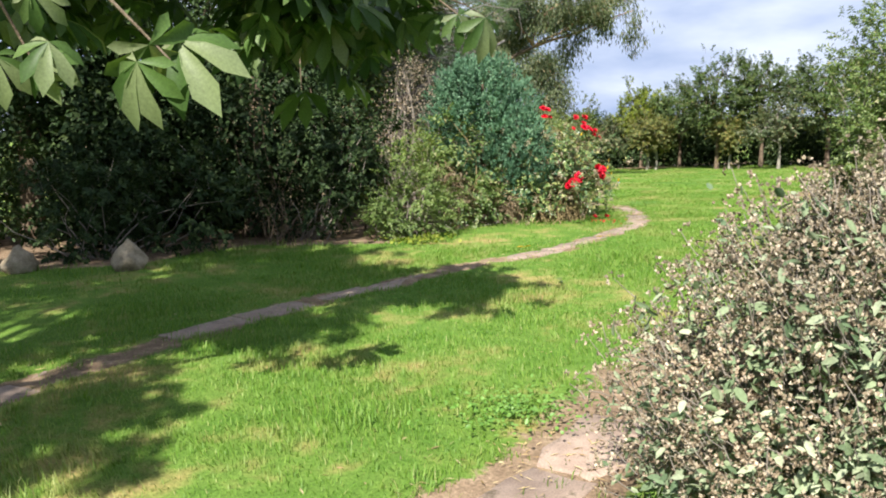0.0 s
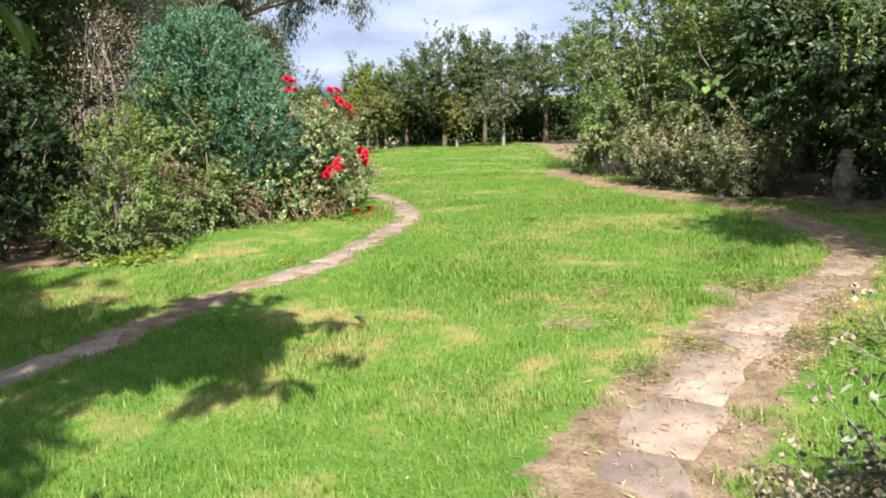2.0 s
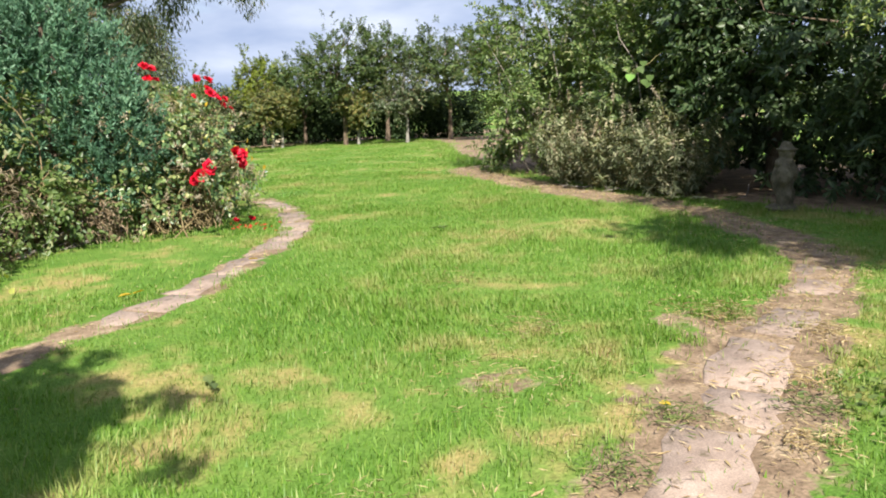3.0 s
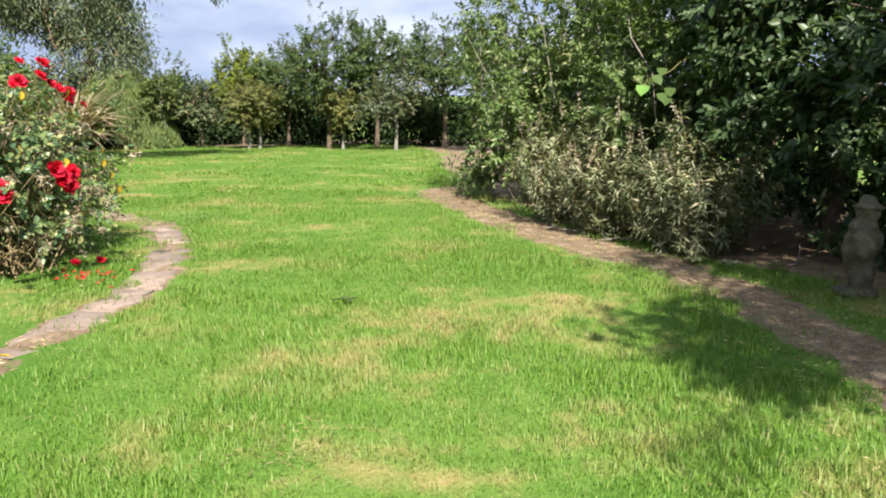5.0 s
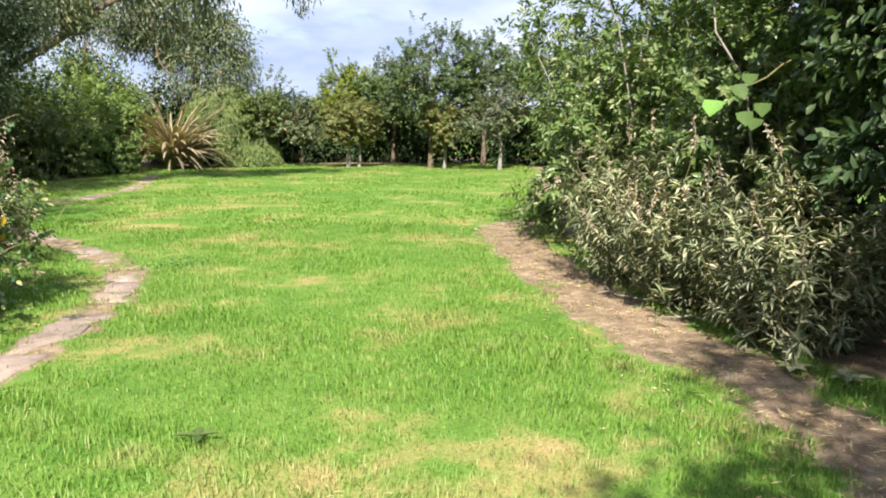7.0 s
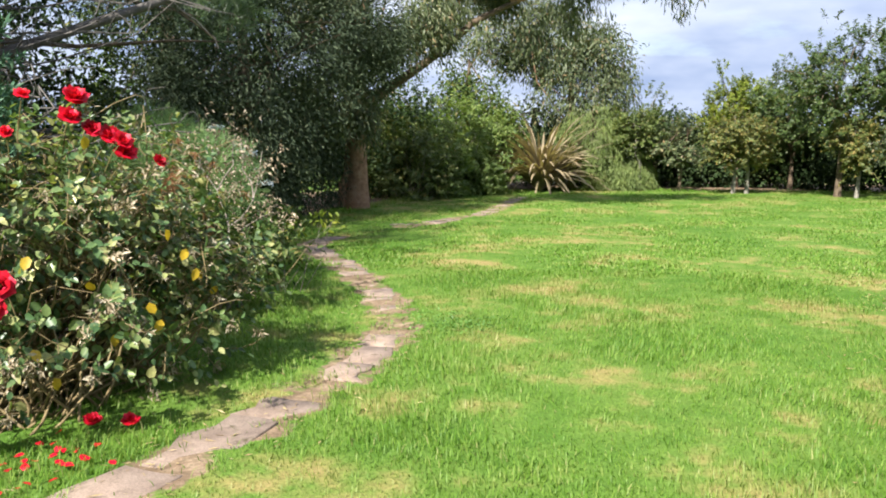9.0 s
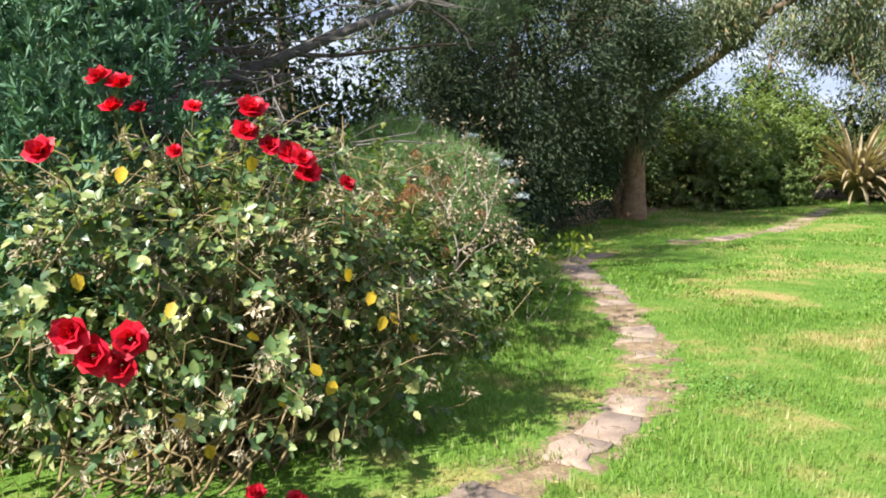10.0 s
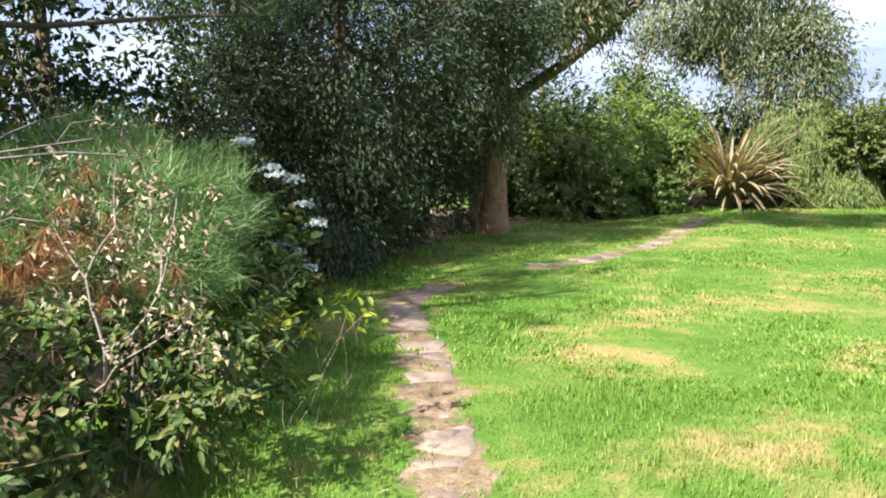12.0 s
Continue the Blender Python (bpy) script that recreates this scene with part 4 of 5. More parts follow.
def build_old_pine():
    x, y = -1.9, 15.3
    t, C = needle_plant("pine_tree", x, y, "old dark pine with a tangle of bare dead lower branches", "pine", [(-1.2, 17.6, 4.6, 2.6, 2.4, 1.5), (0.3, 16.6, 3.7, 1.5, 1.2, 0.6), (-2.2, 16.0, 3.2, 1.2, 1.0, 0.8), (0.2, 18.6, 2.7, 0.9, 0.9, 0.7)], 900, 50, 0.13, M_PINE, 55, ([(x, y, -0.4), (x + 0.1, y, 2.0), (x, y, 4.0), (x + 0.1, y, 6.2)], [0.2, 0.17, 0.12, 0.04]), 0.05, 70, 0.05, 0.007)
    r = np.random.default_rng(57)
    for k in range(56):
        a = np.array([x + 0.1, y, r.uniform(0.9, 3.4)])
        th = r.uniform(-0.5, 1.15)
        ln = r.uniform(1.4, 3.5)
        e = a + [math.cos(th) * ln, math.sin(th) * ln, r.uniform(-0.4, 0.5)]
        q = bent(a, e, 8, 0.08)
        h = Heap().add(*tube(q, np.linspace(0.018, 0.005, 8), 5))
        for m in range(9):
            s = q[r.integers(3, 8)]
            d = s + unit((r.normal(size=3) + [0.3, -0.4, 0.35])[None])[0] * r.uniform(0.25, 0.7)
            w = bent(s, d, 5, 0.16)
            h.add(*tube(w, np.linspace(0.006, 0.0025, 5), 3))
        part("dead_branch", h.mesh("dead_branch", MAT_DEAD, True), t, "bare grey dead branch")
    arm = np.array([(x, y, 1.3), (-1.4, 15.75, 1.75), (-0.6, 16.4, 2.15), (0.4, 17.2, 2.65), (1.5, 18.1, 3.3)])
    part("limb", Heap().add(*tube(arm, [0.08, 0.066, 0.055, 0.045, 0.026], 7)).mesh("limb", MAT_DEAD, True), t, "thick leaning limb")


build_old_pine()


def build_hydrangea():
    x, y = 0.55, 18.3
    t, C, U = plant("hydrangea", x, y, "hydrangea with pale blue-white flower heads", "shrub", [(x, y, 0.25, 0.45, 0.5, 0.45), (x - 0.35, y + 0.1, 0.7, 0.4, 0.5, 0.5)], 260, 12, 0.09, 0.10, 0.06, M_MIX, 61, 20, oval=True)
    r = np.random.default_rng(62)
    for p in ((0.65, 18.37, 0.51), (0.73, 18.42, 0.51), (0.80, 18.5, 0.46), (0.88, 18.53, 0.32), (0.67, 18.38, 1.16), (0.82, 18.48, 1.06), (0.88, 18.53, 0.85), (0.5, 18.26, 1.37), (0.96, 18.57, 0.69), (0.74, 18.36, 1.10)):
        n = 46
        u = unit(r.normal(size=(n, 3)))
        u[:, 2] = np.abs(u[:, 2]) * 0.6
        P = np.array(p) + u * 0.085
        core = tube(np.array([p, np.array(p) + [0, 0, 0.02], np.array(p) + [0, 0, 0.05]]), [0.035, 0.05, 0.02], 9)
        part("flower_head", Heap().add(*core).add(*leaves(P, r.normal(size=(n, 3)), u + [0, 0, 0.3], 0.032, 0.03, 0.05, 0.05, True)).mesh("flower_head", M_HYD), t, "pale blue-white flower head")


build_hydrangea()
plant("yellow_green_sprig", 2.1, 16.6, "small yellow-green leafy sprig leaning over the grass", "plant", [(2.3, 16.55, 0.5, 0.26, 0.12, 0.04)], 12, 4, 0.045, 0.07, 0.035, M_LIME, 63, 6, stem_r=0.004, oval=True)

plant("dark_evergreen_tree", -1.0, 22.8, "dense dark grey-green evergreen tree reaching to the ground", "tree", [(-1.0, 22.6, 2.2, 1.7, 1.9, 2.6), (-0.9, 21.4, 0.6, 1.2, 1.2, 1.3), (-1.6, 20.4, 1.2, 1.2, 1.0, 1.5), (-1.35, 24.3, 0.6, 1.15, 1.2, 1.3), (-0.45, 25.7, 2.5, 1.0, 0.7, 1.1), (-1.3, 23.5, 4.6, 1.7, 1.8, 1.5), (0.1, 24.0, 3.0, 1.2, 1.3, 1.2), (-1.7, 21.2, 3.6, 1.4, 1.4, 1.5), (-1.5, 26.6, 0.6, 0.8, 0.8, 1.2)], 3900, 26, 0.15, 0.09, 0.028, M_OLIVE, 71, 30, boughs=30, lump=0.3, tight=0.2, trunk=([(-1.2, 22.8, -0.5), (-1.2, 22.8, 2.5), (-1.2, 22.8, 5.0)], [0.14, 0.1, 0.03]), crown_name="crown", droop=0.5, wild=0.5, flat=0.35)


def build_gum():
    x, y = -0.45, 26.9
    g = zg(x, y)
    t = thing("gum_tree", x, y, "large gum tree with a leaning limb and drooping foliage", "tree")
    blobs = [(-0.6, 27.0, 5.0, 1.7, 1.6, 1.3), (2.0, 27.0, 4.7, 1.9, 1.6, 1.1), (3.6, 25.8, 5.4, 2.3, 2.2, 1.1), (1.0, 26.2, 3.2, 1.0, 1.0, 0.8), (5.7, 27.2, 5.3, 1.2, 0.9, 0.8), (-0.5, 26.4, 2.9, 1.3, 0.8, 1.0), (-1.2, 26.0, 1.6, 1.0, 0.7, 1.2), (-0.05, 25.7, 1.65, 0.6, 0.4, 0.75), (0.0, 25.6, 1.3, 0.35, 0.3, 0.45), (-0.1, 26.1, 2.8, 0.9, 0.5, 0.7)]
    C, U = crown_points(blobs, 2100, 0.6, 0.3, 75, boughs=34, tight=0.16)
    h = Heap().add(*foliage(C, U, 24, 0.14, 0.15, 0.034, 76, droop=1.1, wild=0.6, flat=0.25))
    r = np.random.default_rng(77)
    for sx, sy, sz, n in ((6.7, 27.5, 4.25, 26), (6.6, 27.5, 4.75, 22), (4.3, 27.2, 3.7, 40), (4.8, 27.3, 4.3, 40), (5.5, 27.4, 5.0, 30), (3.6, 27.0, 3.3, 36)):
        c = np.array([sx, sy, sz]) + r.normal(size=(n, 3)) * [0.2, 0.2, 0.26]
        h.add(*foliage(c, np.tile([0, 0, 0.2], (n, 1)), 12, 0.1, 0.17, 0.035, 78 + n, droop=1.4, wild=0.4, flat=0.2))
    part("crown", h.mesh("crown", M_GUM), t)
    w = wood([(x, y, g - 0.1), (x + 0.02, y, g + 1.5), (x + 0.1, y, g + 2.6), (x - 0.1, y, 4.2), (x - 0.2, y, 6.5)], [0.245, 0.23, 0.2, 0.12, 0.04], C[:60], 0.05)
    limb = np.array([(-0.3, 26.9, 1.6), (0.05, 26.9, 2.05), (0.95, 26.8, 2.58), (1.6, 26.7, 3.0), (2.3, 26.6, 3.55), (3.2, 26.6, 3.95)])
    part("limb", Heap().add(*tube(limb, [0.13, 0.12, 0.10, 0.085, 0.07, 0.05], 8)).mesh("limb", MAT_BARK, True), t, "leaning grey-brown limb")
    for e in ((5.2, 26.8, 5.2), (4.2, 25.2, 5.4), (6.6, 27.4, 5.1), (2.2, 26.0, 5.0)):
        w.add(*tube(bent((3.15, 26.6, 3.93), e, 7, 0.08), np.linspace(0.055, 0.012, 7), 5))
    w.add(*tube(bent((x - 0.32, y - 0.1, g - 0.1), (x - 0.1, y, g + 1.5), 6, 0.02), np.linspace(0.11, 0.08, 6), 7))
    part("trunk", w.mesh("trunk", MAT_GUM_BARK, True), t)


build_gum()

# shrubs and trees round the far end
for k, (bx, by, h, rad, m) in enumerate(((0.0, 30.6, 1.9, 1.1, M_LIGHT), (0.9, 32.9, 2.8, 1.2, M_SUNNY), (-0.9, 33.6, 3.0, 1.6, M_DARK), (1.5, 34.8, 2.7, 1.1, M_SUNNY), (0.7, 31.0, 1.4, 0.7, M_SUNNY), (1.5, 32.6, 1.2, 0.65, M_SUNNY))):
    plant("leafy_shrub", bx, by, "dense light-green shrub beyond the gum tree" if m is not M_DARK else "dense dark shrub beyond the gum tree", "shrub", [(bx, by, zg(bx, by) + h * 0.45, rad, rad, h * 0.56)], 520, 14, 0.16, 0.11, 0.06, m, 80 + 7 * k, 12, group="shrubs by the flax", shoot=0.32, oval=True, lump=0.3)
plant("silver_gum", 4.2, 37.4, "tall silvery gum tree with drooping leaves", "tree", [(4.3, 37.4, 2.6, 1.7, 1.3, 1.9), (3.0, 37.6, 4.2, 1.7, 1.2, 1.5), (4.9, 37.3, 3.5, 1.1, 1.0, 1.1), (1.5, 37.4, 4.6, 1.7, 1.2, 1.7)], 1300, 20, 0.2, 0.17, 0.05, M_GUM, 90, 20, trunk=([(4.0, 37.4, -0.9), (4.0, 37.4, 1.5), (4.1, 37.4, 4.5)], [0.16, 0.12, 0.03]), crown_name="crown", droop=1.1, stem_mat=MAT_GUM_BARK)


def build_flax():
    x, y = 3.15, 35.0
    g = zg(x, y)
    t = thing("flax_plant", x, y, "bronze and cream striped flax with arching sword leaves", "plant")
    r = np.random.default_rng(91)
    for k in range(290):
        th = r.uniform(0, 2 * np.pi)
        lean = r.uniform(0.05, 1.1)
        ln = r.uniform(1.7, 2.9)
        n = 9
        s = np.linspace(0, 1, n)
        bend = lean * 0.75 + s * r.uniform(0.7, 2.1)
        seg = ln / (n - 1)
        rad = np.concatenate([[0], np.cumsum(np.sin(bend[:-1]) * seg)])
        ht = np.concatenate([[0], np.cumsum(np.cos(bend[:-1]) * seg)])
        c = np.stack([x + (0.05 + rad) * math.cos(th) + 0.12 * s, y + (0.05 + rad) * math.sin(th), np.maximum(g + ht, g + 0.02)], 1)
        side = np.array([-math.sin(th), math.cos(th), 0.25])
        w = 0.042 * np.sin(np.clip(s * 0.93 + 0.07, 0, 1) * np.pi) ** 0.6 + 0.004
        V = np.concatenate([c - side * w[:, None], c + [0, 0, -0.012], c + side * w[:, None]])
        i = np.arange(n - 1)
        F = np.concatenate([np.stack([i, i + 1, n + i + 1, n + i], 1), np.stack([n + i, n + i + 1, 2 * n + i + 1, 2 * n + i], 1)])
        part("blade", Heap().add(V, [F]).mesh("blade", M_FLAX), t)


build_flax()


def build_weeping(x, y, h, rad, seed):
    t = thing("weeping_tree", x, y, "low weeping yellow-green tree with curtains of fine leaves", "tree")
    g = zg(x, y)
    r = np.random.default_rng(seed)
    n = 420
    th = r.uniform(0, 2 * np.pi, n)
    q = np.sqrt(r.random(n)) * rad
    top = g + h * (1 - 0.45 * (q / rad) ** 2) * r.uniform(0.85, 1.0, n)
    P, D = [], []
    for k in range(n):
        m = 34
        s = r.random(m)
        zz = top[k] - s * (top[k] - g) * r.uniform(0.6, 1.0)
        xx = x + math.cos(th[k]) * (q[k] + 0.12 * s) + r.normal(size=m) * 0.05
        yy = y + math.sin(th[k]) * (q[k] + 0.12 * s) + r.normal(size=m) * 0.05
        P.append(np.stack([xx, yy, zz], 1))
        D.append(np.tile([math.cos(th[k]) * 0.3, math.sin(th[k]) * 0.3, -1.0], (m, 1)) + r.normal(size=(m, 3)) * 0.3)
    P, D = np.concatenate(P), np.concatenate(D)
    keep = P[:, 2] > g + 0.03
    P, D = P[keep], D[keep]
    part("crown", Heap().add(*leaves(P, D, r.normal(size=P.shape) + [0, -0.5, 0.5], 0.16, 0.019)).mesh("crown", M_WILLOW), t)
    part("trunk", wood([(x, y, g - 0.1), (x, y, g + h * 0.5), (x, y, g + h * 0.85)], [0.09, 0.06, 0.02], P[r.permutation(len(P))[:20]] * [1, 1, 1], 0.02).mesh("trunk", MAT_BARK, True), t)


build_weeping(4.75, 36.4, 3.1, 1.35, 95)
build_weeping(5.75, 36.3, 1.4, 1.0, 96)

ORCHARD = ((6.25, 35.7, 2.9, 0.75, M_LIGHT, MAT_PALE_BARK, "small fruit tree with a pale slim trunk"), (7.5, 35.6, 2.3, 1.05, M_GUM, MAT_BARK, "grey-green rounded fruit tree on a short trunk"), (8.95, 34.5, 2.5, 0.8, M_AUTUMN, MAT_PALE_BARK, "slim fruit tree with turning yellowish leaves"), (9.35, 34.6, 2.3, 0.7, M_AUTUMN, MAT_PALE_BARK, "slim fruit tree with turning yellowish leaves"), (11.6, 33.5, 4.7, 1.7, M_ORCH, MAT_BARK, "tall green tree with a forked leaning trunk"), (11.95, 33.0, 2.3, 0.6, M_AUTUMN, MAT_PALE_BARK, "young light-green tree on a thin trunk"), (13.4, 31.6, 2.9, 1.15, M_GUM, MAT_PALE_BARK, "round-headed grey-green fruit tree"), (13.9, 34.6, 4.8, 1.5, M_ORCH, MAT_BARK, "tall green tree at the lawn's far edge"), (15.6, 32.2, 4.6, 1.6, M_ORCH, MAT_BARK, "tall green tree at the lawn's far edge"), (16.3, 29.0, 4.4, 1.7, M_MIX, MAT_BARK, "dense green tree at the lawn's far edge"), (9.6, 38.2, 3.9, 1.15, M_LIME, MAT_BARK, "bright yellow-green conifer-like tree behind the orchard"), (11.2, 37.4, 3.6, 1.4, M_ORCH, MAT_BARK, "green tree behind the orchard"), (6.9, 38.2, 2.8, 1.3, M_DARK, MAT_BARK, "dark tree behind the orchard"), (17.5, 25.0, 4.6, 1.9, M_MIX, MAT_BARK, "dense green tree at the lawn's far edge"))
for k, (bx, by, h, rad, m, bark, lab) in enumerate(ORCHARD):
    g = zg(bx, by)
    hi = h > 3.4
    blobs = [(bx, by, g + h * 0.67, rad, rad, h * 0.29), (bx - rad * 0.35, by - 0.2, g + h * 0.58, rad * 0.7, rad * 0.7, h * 0.22)]
    if hi:
        blobs += [(bx - rad * 0.45, by, g + h * 0.8, rad * 0.28, rad * 0.3, h * 0.2), (bx + rad * 0.3, by, g + h * 0.83, rad * 0.26, rad * 0.3, h * 0.2), (bx + rad * 0.7, by, g + h * 0.66, rad * 0.4, rad * 0.4, h * 0.2)]
    plant("fruit_tree" if not hi else "orchard_tree", bx, by, lab, "tree", blobs, 820 if hi else 340, 15, 0.15, 0.11, 0.055, m, 100 + 5 * k, 24, shoot=0.34, oval=True, rise=0.8, trunk=([(bx, by, g - 0.1), (bx + 0.03, by, g + h * 0.3), (bx - 0.05 * h, by, g + h * 0.62), (bx, by, g + h * 0.85)], [0.035 + 0.012 * h, 0.025 + 0.01 * h, 0.035, 0.015]), limb_r=0.035, stem_mat=bark, group="trees along the far edge", crown_name="crown", lump=0.36, boughs=13, tight=0.22, depth=0.5)
for k, bx in enumerate((5.0, 6.5, 8.0, 9.5, 11.0, 12.5, 14.0, 15.5, 17.0)):
    by = 38.8 - max(0, bx - 11) * 0.75
    plant("dark_hedge", bx, by, "dark clipped hedge closing the far end of the garden", "hedge", [(bx, by, zg(bx, by) + 0.95, 1.5, 0.6, 1.35)], 420, 16, 0.2, 0.14, 0.09, M_DARK, 200 + k, 12, group="hedge at the far end")

# ---- right side of the lawn ----
plant("tall_green_shrub", 9.1, 15.9, "tall leafy green shrub overhanging the worn track", "shrub", [(9.2, 15.9, 2.1, 1.35, 1.6, 1.7), (8.6, 15.3, 1.1, 0.95, 1.2, 1.0), (9.6, 14.2, 2.7, 1.3, 1.3, 1.7), (8.5, 16.6, 0.75, 0.7, 0.7, 0.65)], 2300, 13, 0.13, 0.095, 0.042, M_ASH, 301, 50, stem_r=0.016, oval=True, depth=0.5, lump=0.26, boughs=22, shoot=0.3, droop=0.35)
plant("tall_green_shrub", 9.0, 12.9, "leafy green shrub crowded behind the silver bushes", "shrub", [(9.0, 13.0, 1.9, 1.1, 1.1, 1.9), (8.4, 12.6, 1.5, 0.7, 0.9, 1.1)], 1400, 13, 0.12, 0.085, 0.042, M_ASH, 305, 40, stem_r=0.016, oval=True, depth=0.5, lump=0.24, shoot=0.28, droop=0.3)
plant("broad_leaved_tree", 9.0, 10.8, "dark broad-leaved tree with large glossy leaves", "tree", [(9.0, 10.9, 2.6, 1.5, 1.3, 2.2), (8.4, 10.6, 1.5, 0.75, 0.9, 1.0), (8.3, 11.4, 2.2, 0.7, 0.8, 1.0)], 1350, 11, 0.14, 0.115, 0.066, M_FIG, 311, 30, oval=True, shoot=0.3, trunk=([(9.1, 10.9, -0.2), (9.1, 10.9, 2.0), (9.0, 10.9, 4.5)], [0.1, 0.08, 0.03]), crown_name="crown", depth=0.5)
plant("dark_evergreen_tree", 9.6, 8.4, "dark evergreen tree making deep shade behind the statue", "tree", [(9.9, 8.3, 2.2, 1.5, 1.6, 1.6), (8.7, 9.2, 1.9, 0.7, 0.8, 0.8), (9.6, 7.6, 1.0, 1.1, 1.3, 1.2), (9.3, 9.6, 0.7, 0.9, 0.6, 0.9), (9.3, 8.5, 0.6, 0.9, 1.3, 0.9), (9.0, 10.5, 0.6, 0.9, 0.9, 0.8), (8.4, 9.0, 1.15, 0.45, 0.5, 0.5), (8.75, 9.2, 0.4, 0.5, 0.6, 0.5), (8.5, 8.4, 0.45, 0.5, 0.6, 0.5), (8.1, 9.9, 1.9, 0.6, 0.8, 0.6)], 2000, 11, 0.15, 0.12, 0.045, M_FIG, 315, 30, oval=True, shoot=0.28, trunk=([(9.6, 8.4, -0.2), (9.6, 8.4, 2.0), (9.6, 8.4, 5.0)], [0.14, 0.1, 0.03]), crown_name="crown")
# Crown out of view, its blobs placed to shade track, lawn edge and statue.
plant("shade_tree", 8.2, 5.6, "out-of-view leafy tree added to cast shade over the worn track", "tree", [(7.2, 4.8, 4.6, 1.3, 1.2, 0.8), (4.9, 5.7, 3.5, 0.6, 0.8, 0.4), (5.7, 5.4, 3.7, 0.9, 1.0, 0.5), (6.45, 5.2, 4.3, 0.8, 0.8, 0.5), (5.6, 4.2, 3.9, 0.9, 0.8, 0.4), (4.95, 4.2, 3.9, 0.6, 0.6, 0.3), (6.3, 4.5, 4.1, 0.8, 0.8, 0.4), (6.3, 6.2, 4.6, 0.9, 0.9, 0.4)], 1050, 18, 0.16, 0.10, 0.06, M_MIX, 321, 30, oval=True, trunk=([(8.8, 5.2, -0.1), (8.7, 5.2, 2.0), (7.8, 5.6, 5.0)], [0.13, 0.1, 0.03]), crown_name="crown")


for k, (bx, by, h) in enumerate(((11.0, 7.2, 4.6), (11.0, 10.4, 4.6), (11.2, 13.6, 4.4), (11.6, 17.2, 3.8))):
    plant("boundary_tree", bx, by, "tall dark tree closing the garden's edge", "tree", [(bx, by, h * 0.5, 1.3, 1.9, h * 0.52), (bx - 0.4, by, 0.7, 1.1, 1.8, 1.0)], 620, 14, 0.2, 0.14, 0.07, M_DARK, 760 + 5 * k, 16, shoot=0.35, oval=True, trunk=([(bx, by, zg(bx, by) - 0.2), (bx, by, 2.0), (bx, by, h - 0.6)], [0.15, 0.11, 0.03]), crown_name="crown", group="trees closing the right side")


def build_silver(x, y, rad, h, seed, label):
    """An upright bush of willowy grey leaves on many stems, its tips gone to dry spikes."""
    t = thing("silver_shrub", x, y, label, "shrub", "silver bushes by the track")
    r = np.random.default_rng(seed)
    g = zg(x, y)
    C, U = [], []
    for k in range(64):
        a = r.uniform(0, 6.28)
        q = math.sqrt(r.random())
        tip = np.array([x + math.cos(a) * q * rad * 1.1, y + math.sin(a) * q * rad * 1.15, g + h * r.uniform(0.5, 1.0) * (1.08 - 0.45 * q)])
        foot = np.array([x + math.cos(a) * q * rad * 0.45, y + math.sin(a) * q * rad * 0.45, g - 0.04])
        line = bent(foot, tip, 7, 0.06)
        part("stem", Heap().add(*tube(line, np.linspace(0.007, 0.003, 7), 4)).mesh("stem", MAT_STEM, True), t)
        for f in np.linspace(0.16, 1.0, 9):
            i = f * 6
            j = min(int(i), 5)
            C.append(line[j] + (line[j + 1] - line[j]) * (i - j) + r.normal(size=3) * 0.05)
            U.append((math.cos(a) * q, math.sin(a) * q, 0.25))
        if k % 3 == 0:
            e = tip + [r.normal() * 0.05, r.normal() * 0.05, r.uniform(0.14, 0.3)]
            spike = Heap().add(*tube(bent(tip, e, 4, 0.05), [0.004, 0.004, 0.003, 0.002], 3))
            n = 34
            f = r.random(n)[:, None]
            spike.add(*leaves(tip + (e - tip) * f, r.normal(size=(n, 3)), r.normal(size=(n, 3)), 0.036, 0.017))
            part("dry_spike", spike.mesh("dry_spike", M_PALE), t, "dry pale flower spike")
    leafy, twig = shoots(np.array(C), np.array(U), 0.13, 9, 0.10, 0.021, seed + 3, rise=0.7, droop=0.25, curl=0.3)
    part("foliage", Heap().add(*leafy).mesh("foliage", M_SILVER), t)


build_silver(7.85, 13.5, 0.62, 1.5, 331, "silver-leaved bush with dry straw-coloured spikes")
build_silver(7.7, 12.3, 0.6, 1.35, 341, "silver-leaved bush with dry straw-coloured spikes")
build_silver(7.7, 11.35, 0.62, 1.3, 351, "silver-leaved bush with grey-green lower leaves")


def build_big_leaf():
    t = thing("broad_leaf_sprig", 7.0, 11.25, "sprig of large bright green leaves hanging out of the shrubs", "plant", z=1.3)
    for q, s in (((6.93, 11.2, 1.46), 0.15), ((7.08, 11.15, 1.40), 0.12), ((7.12, 11.3, 1.55), 0.12), ((7.25, 11.25, 1.36), 0.12), ((7.3, 11.4, 1.62), 0.12), ((7.4, 11.4, 1.45), 0.13)):
        r = np.random.default_rng(int(q[0] * 100 + q[2] * 10))
        P = np.array([q])
        part("leaf", Heap().add(*leaves(P, np.array([[-0.5 + r.normal() * 0.3, -0.5, -0.35]]), np.array([[-0.4, -0.5, 0.7]]), s, s * 0.85, 0.12, 0.2, True)).mesh("leaf", M_BRIGHT if s > 0.14 else M_MIX), t)
    part("stalk", Heap().add(*tube(bent((7.75, 11.5, 1.75), (6.95, 11.2, 1.48), 7, 0.05), np.linspace(0.006, 0.003, 7), 5)).mesh("stalk", MAT_STEM, True), t)


build_big_leaf()


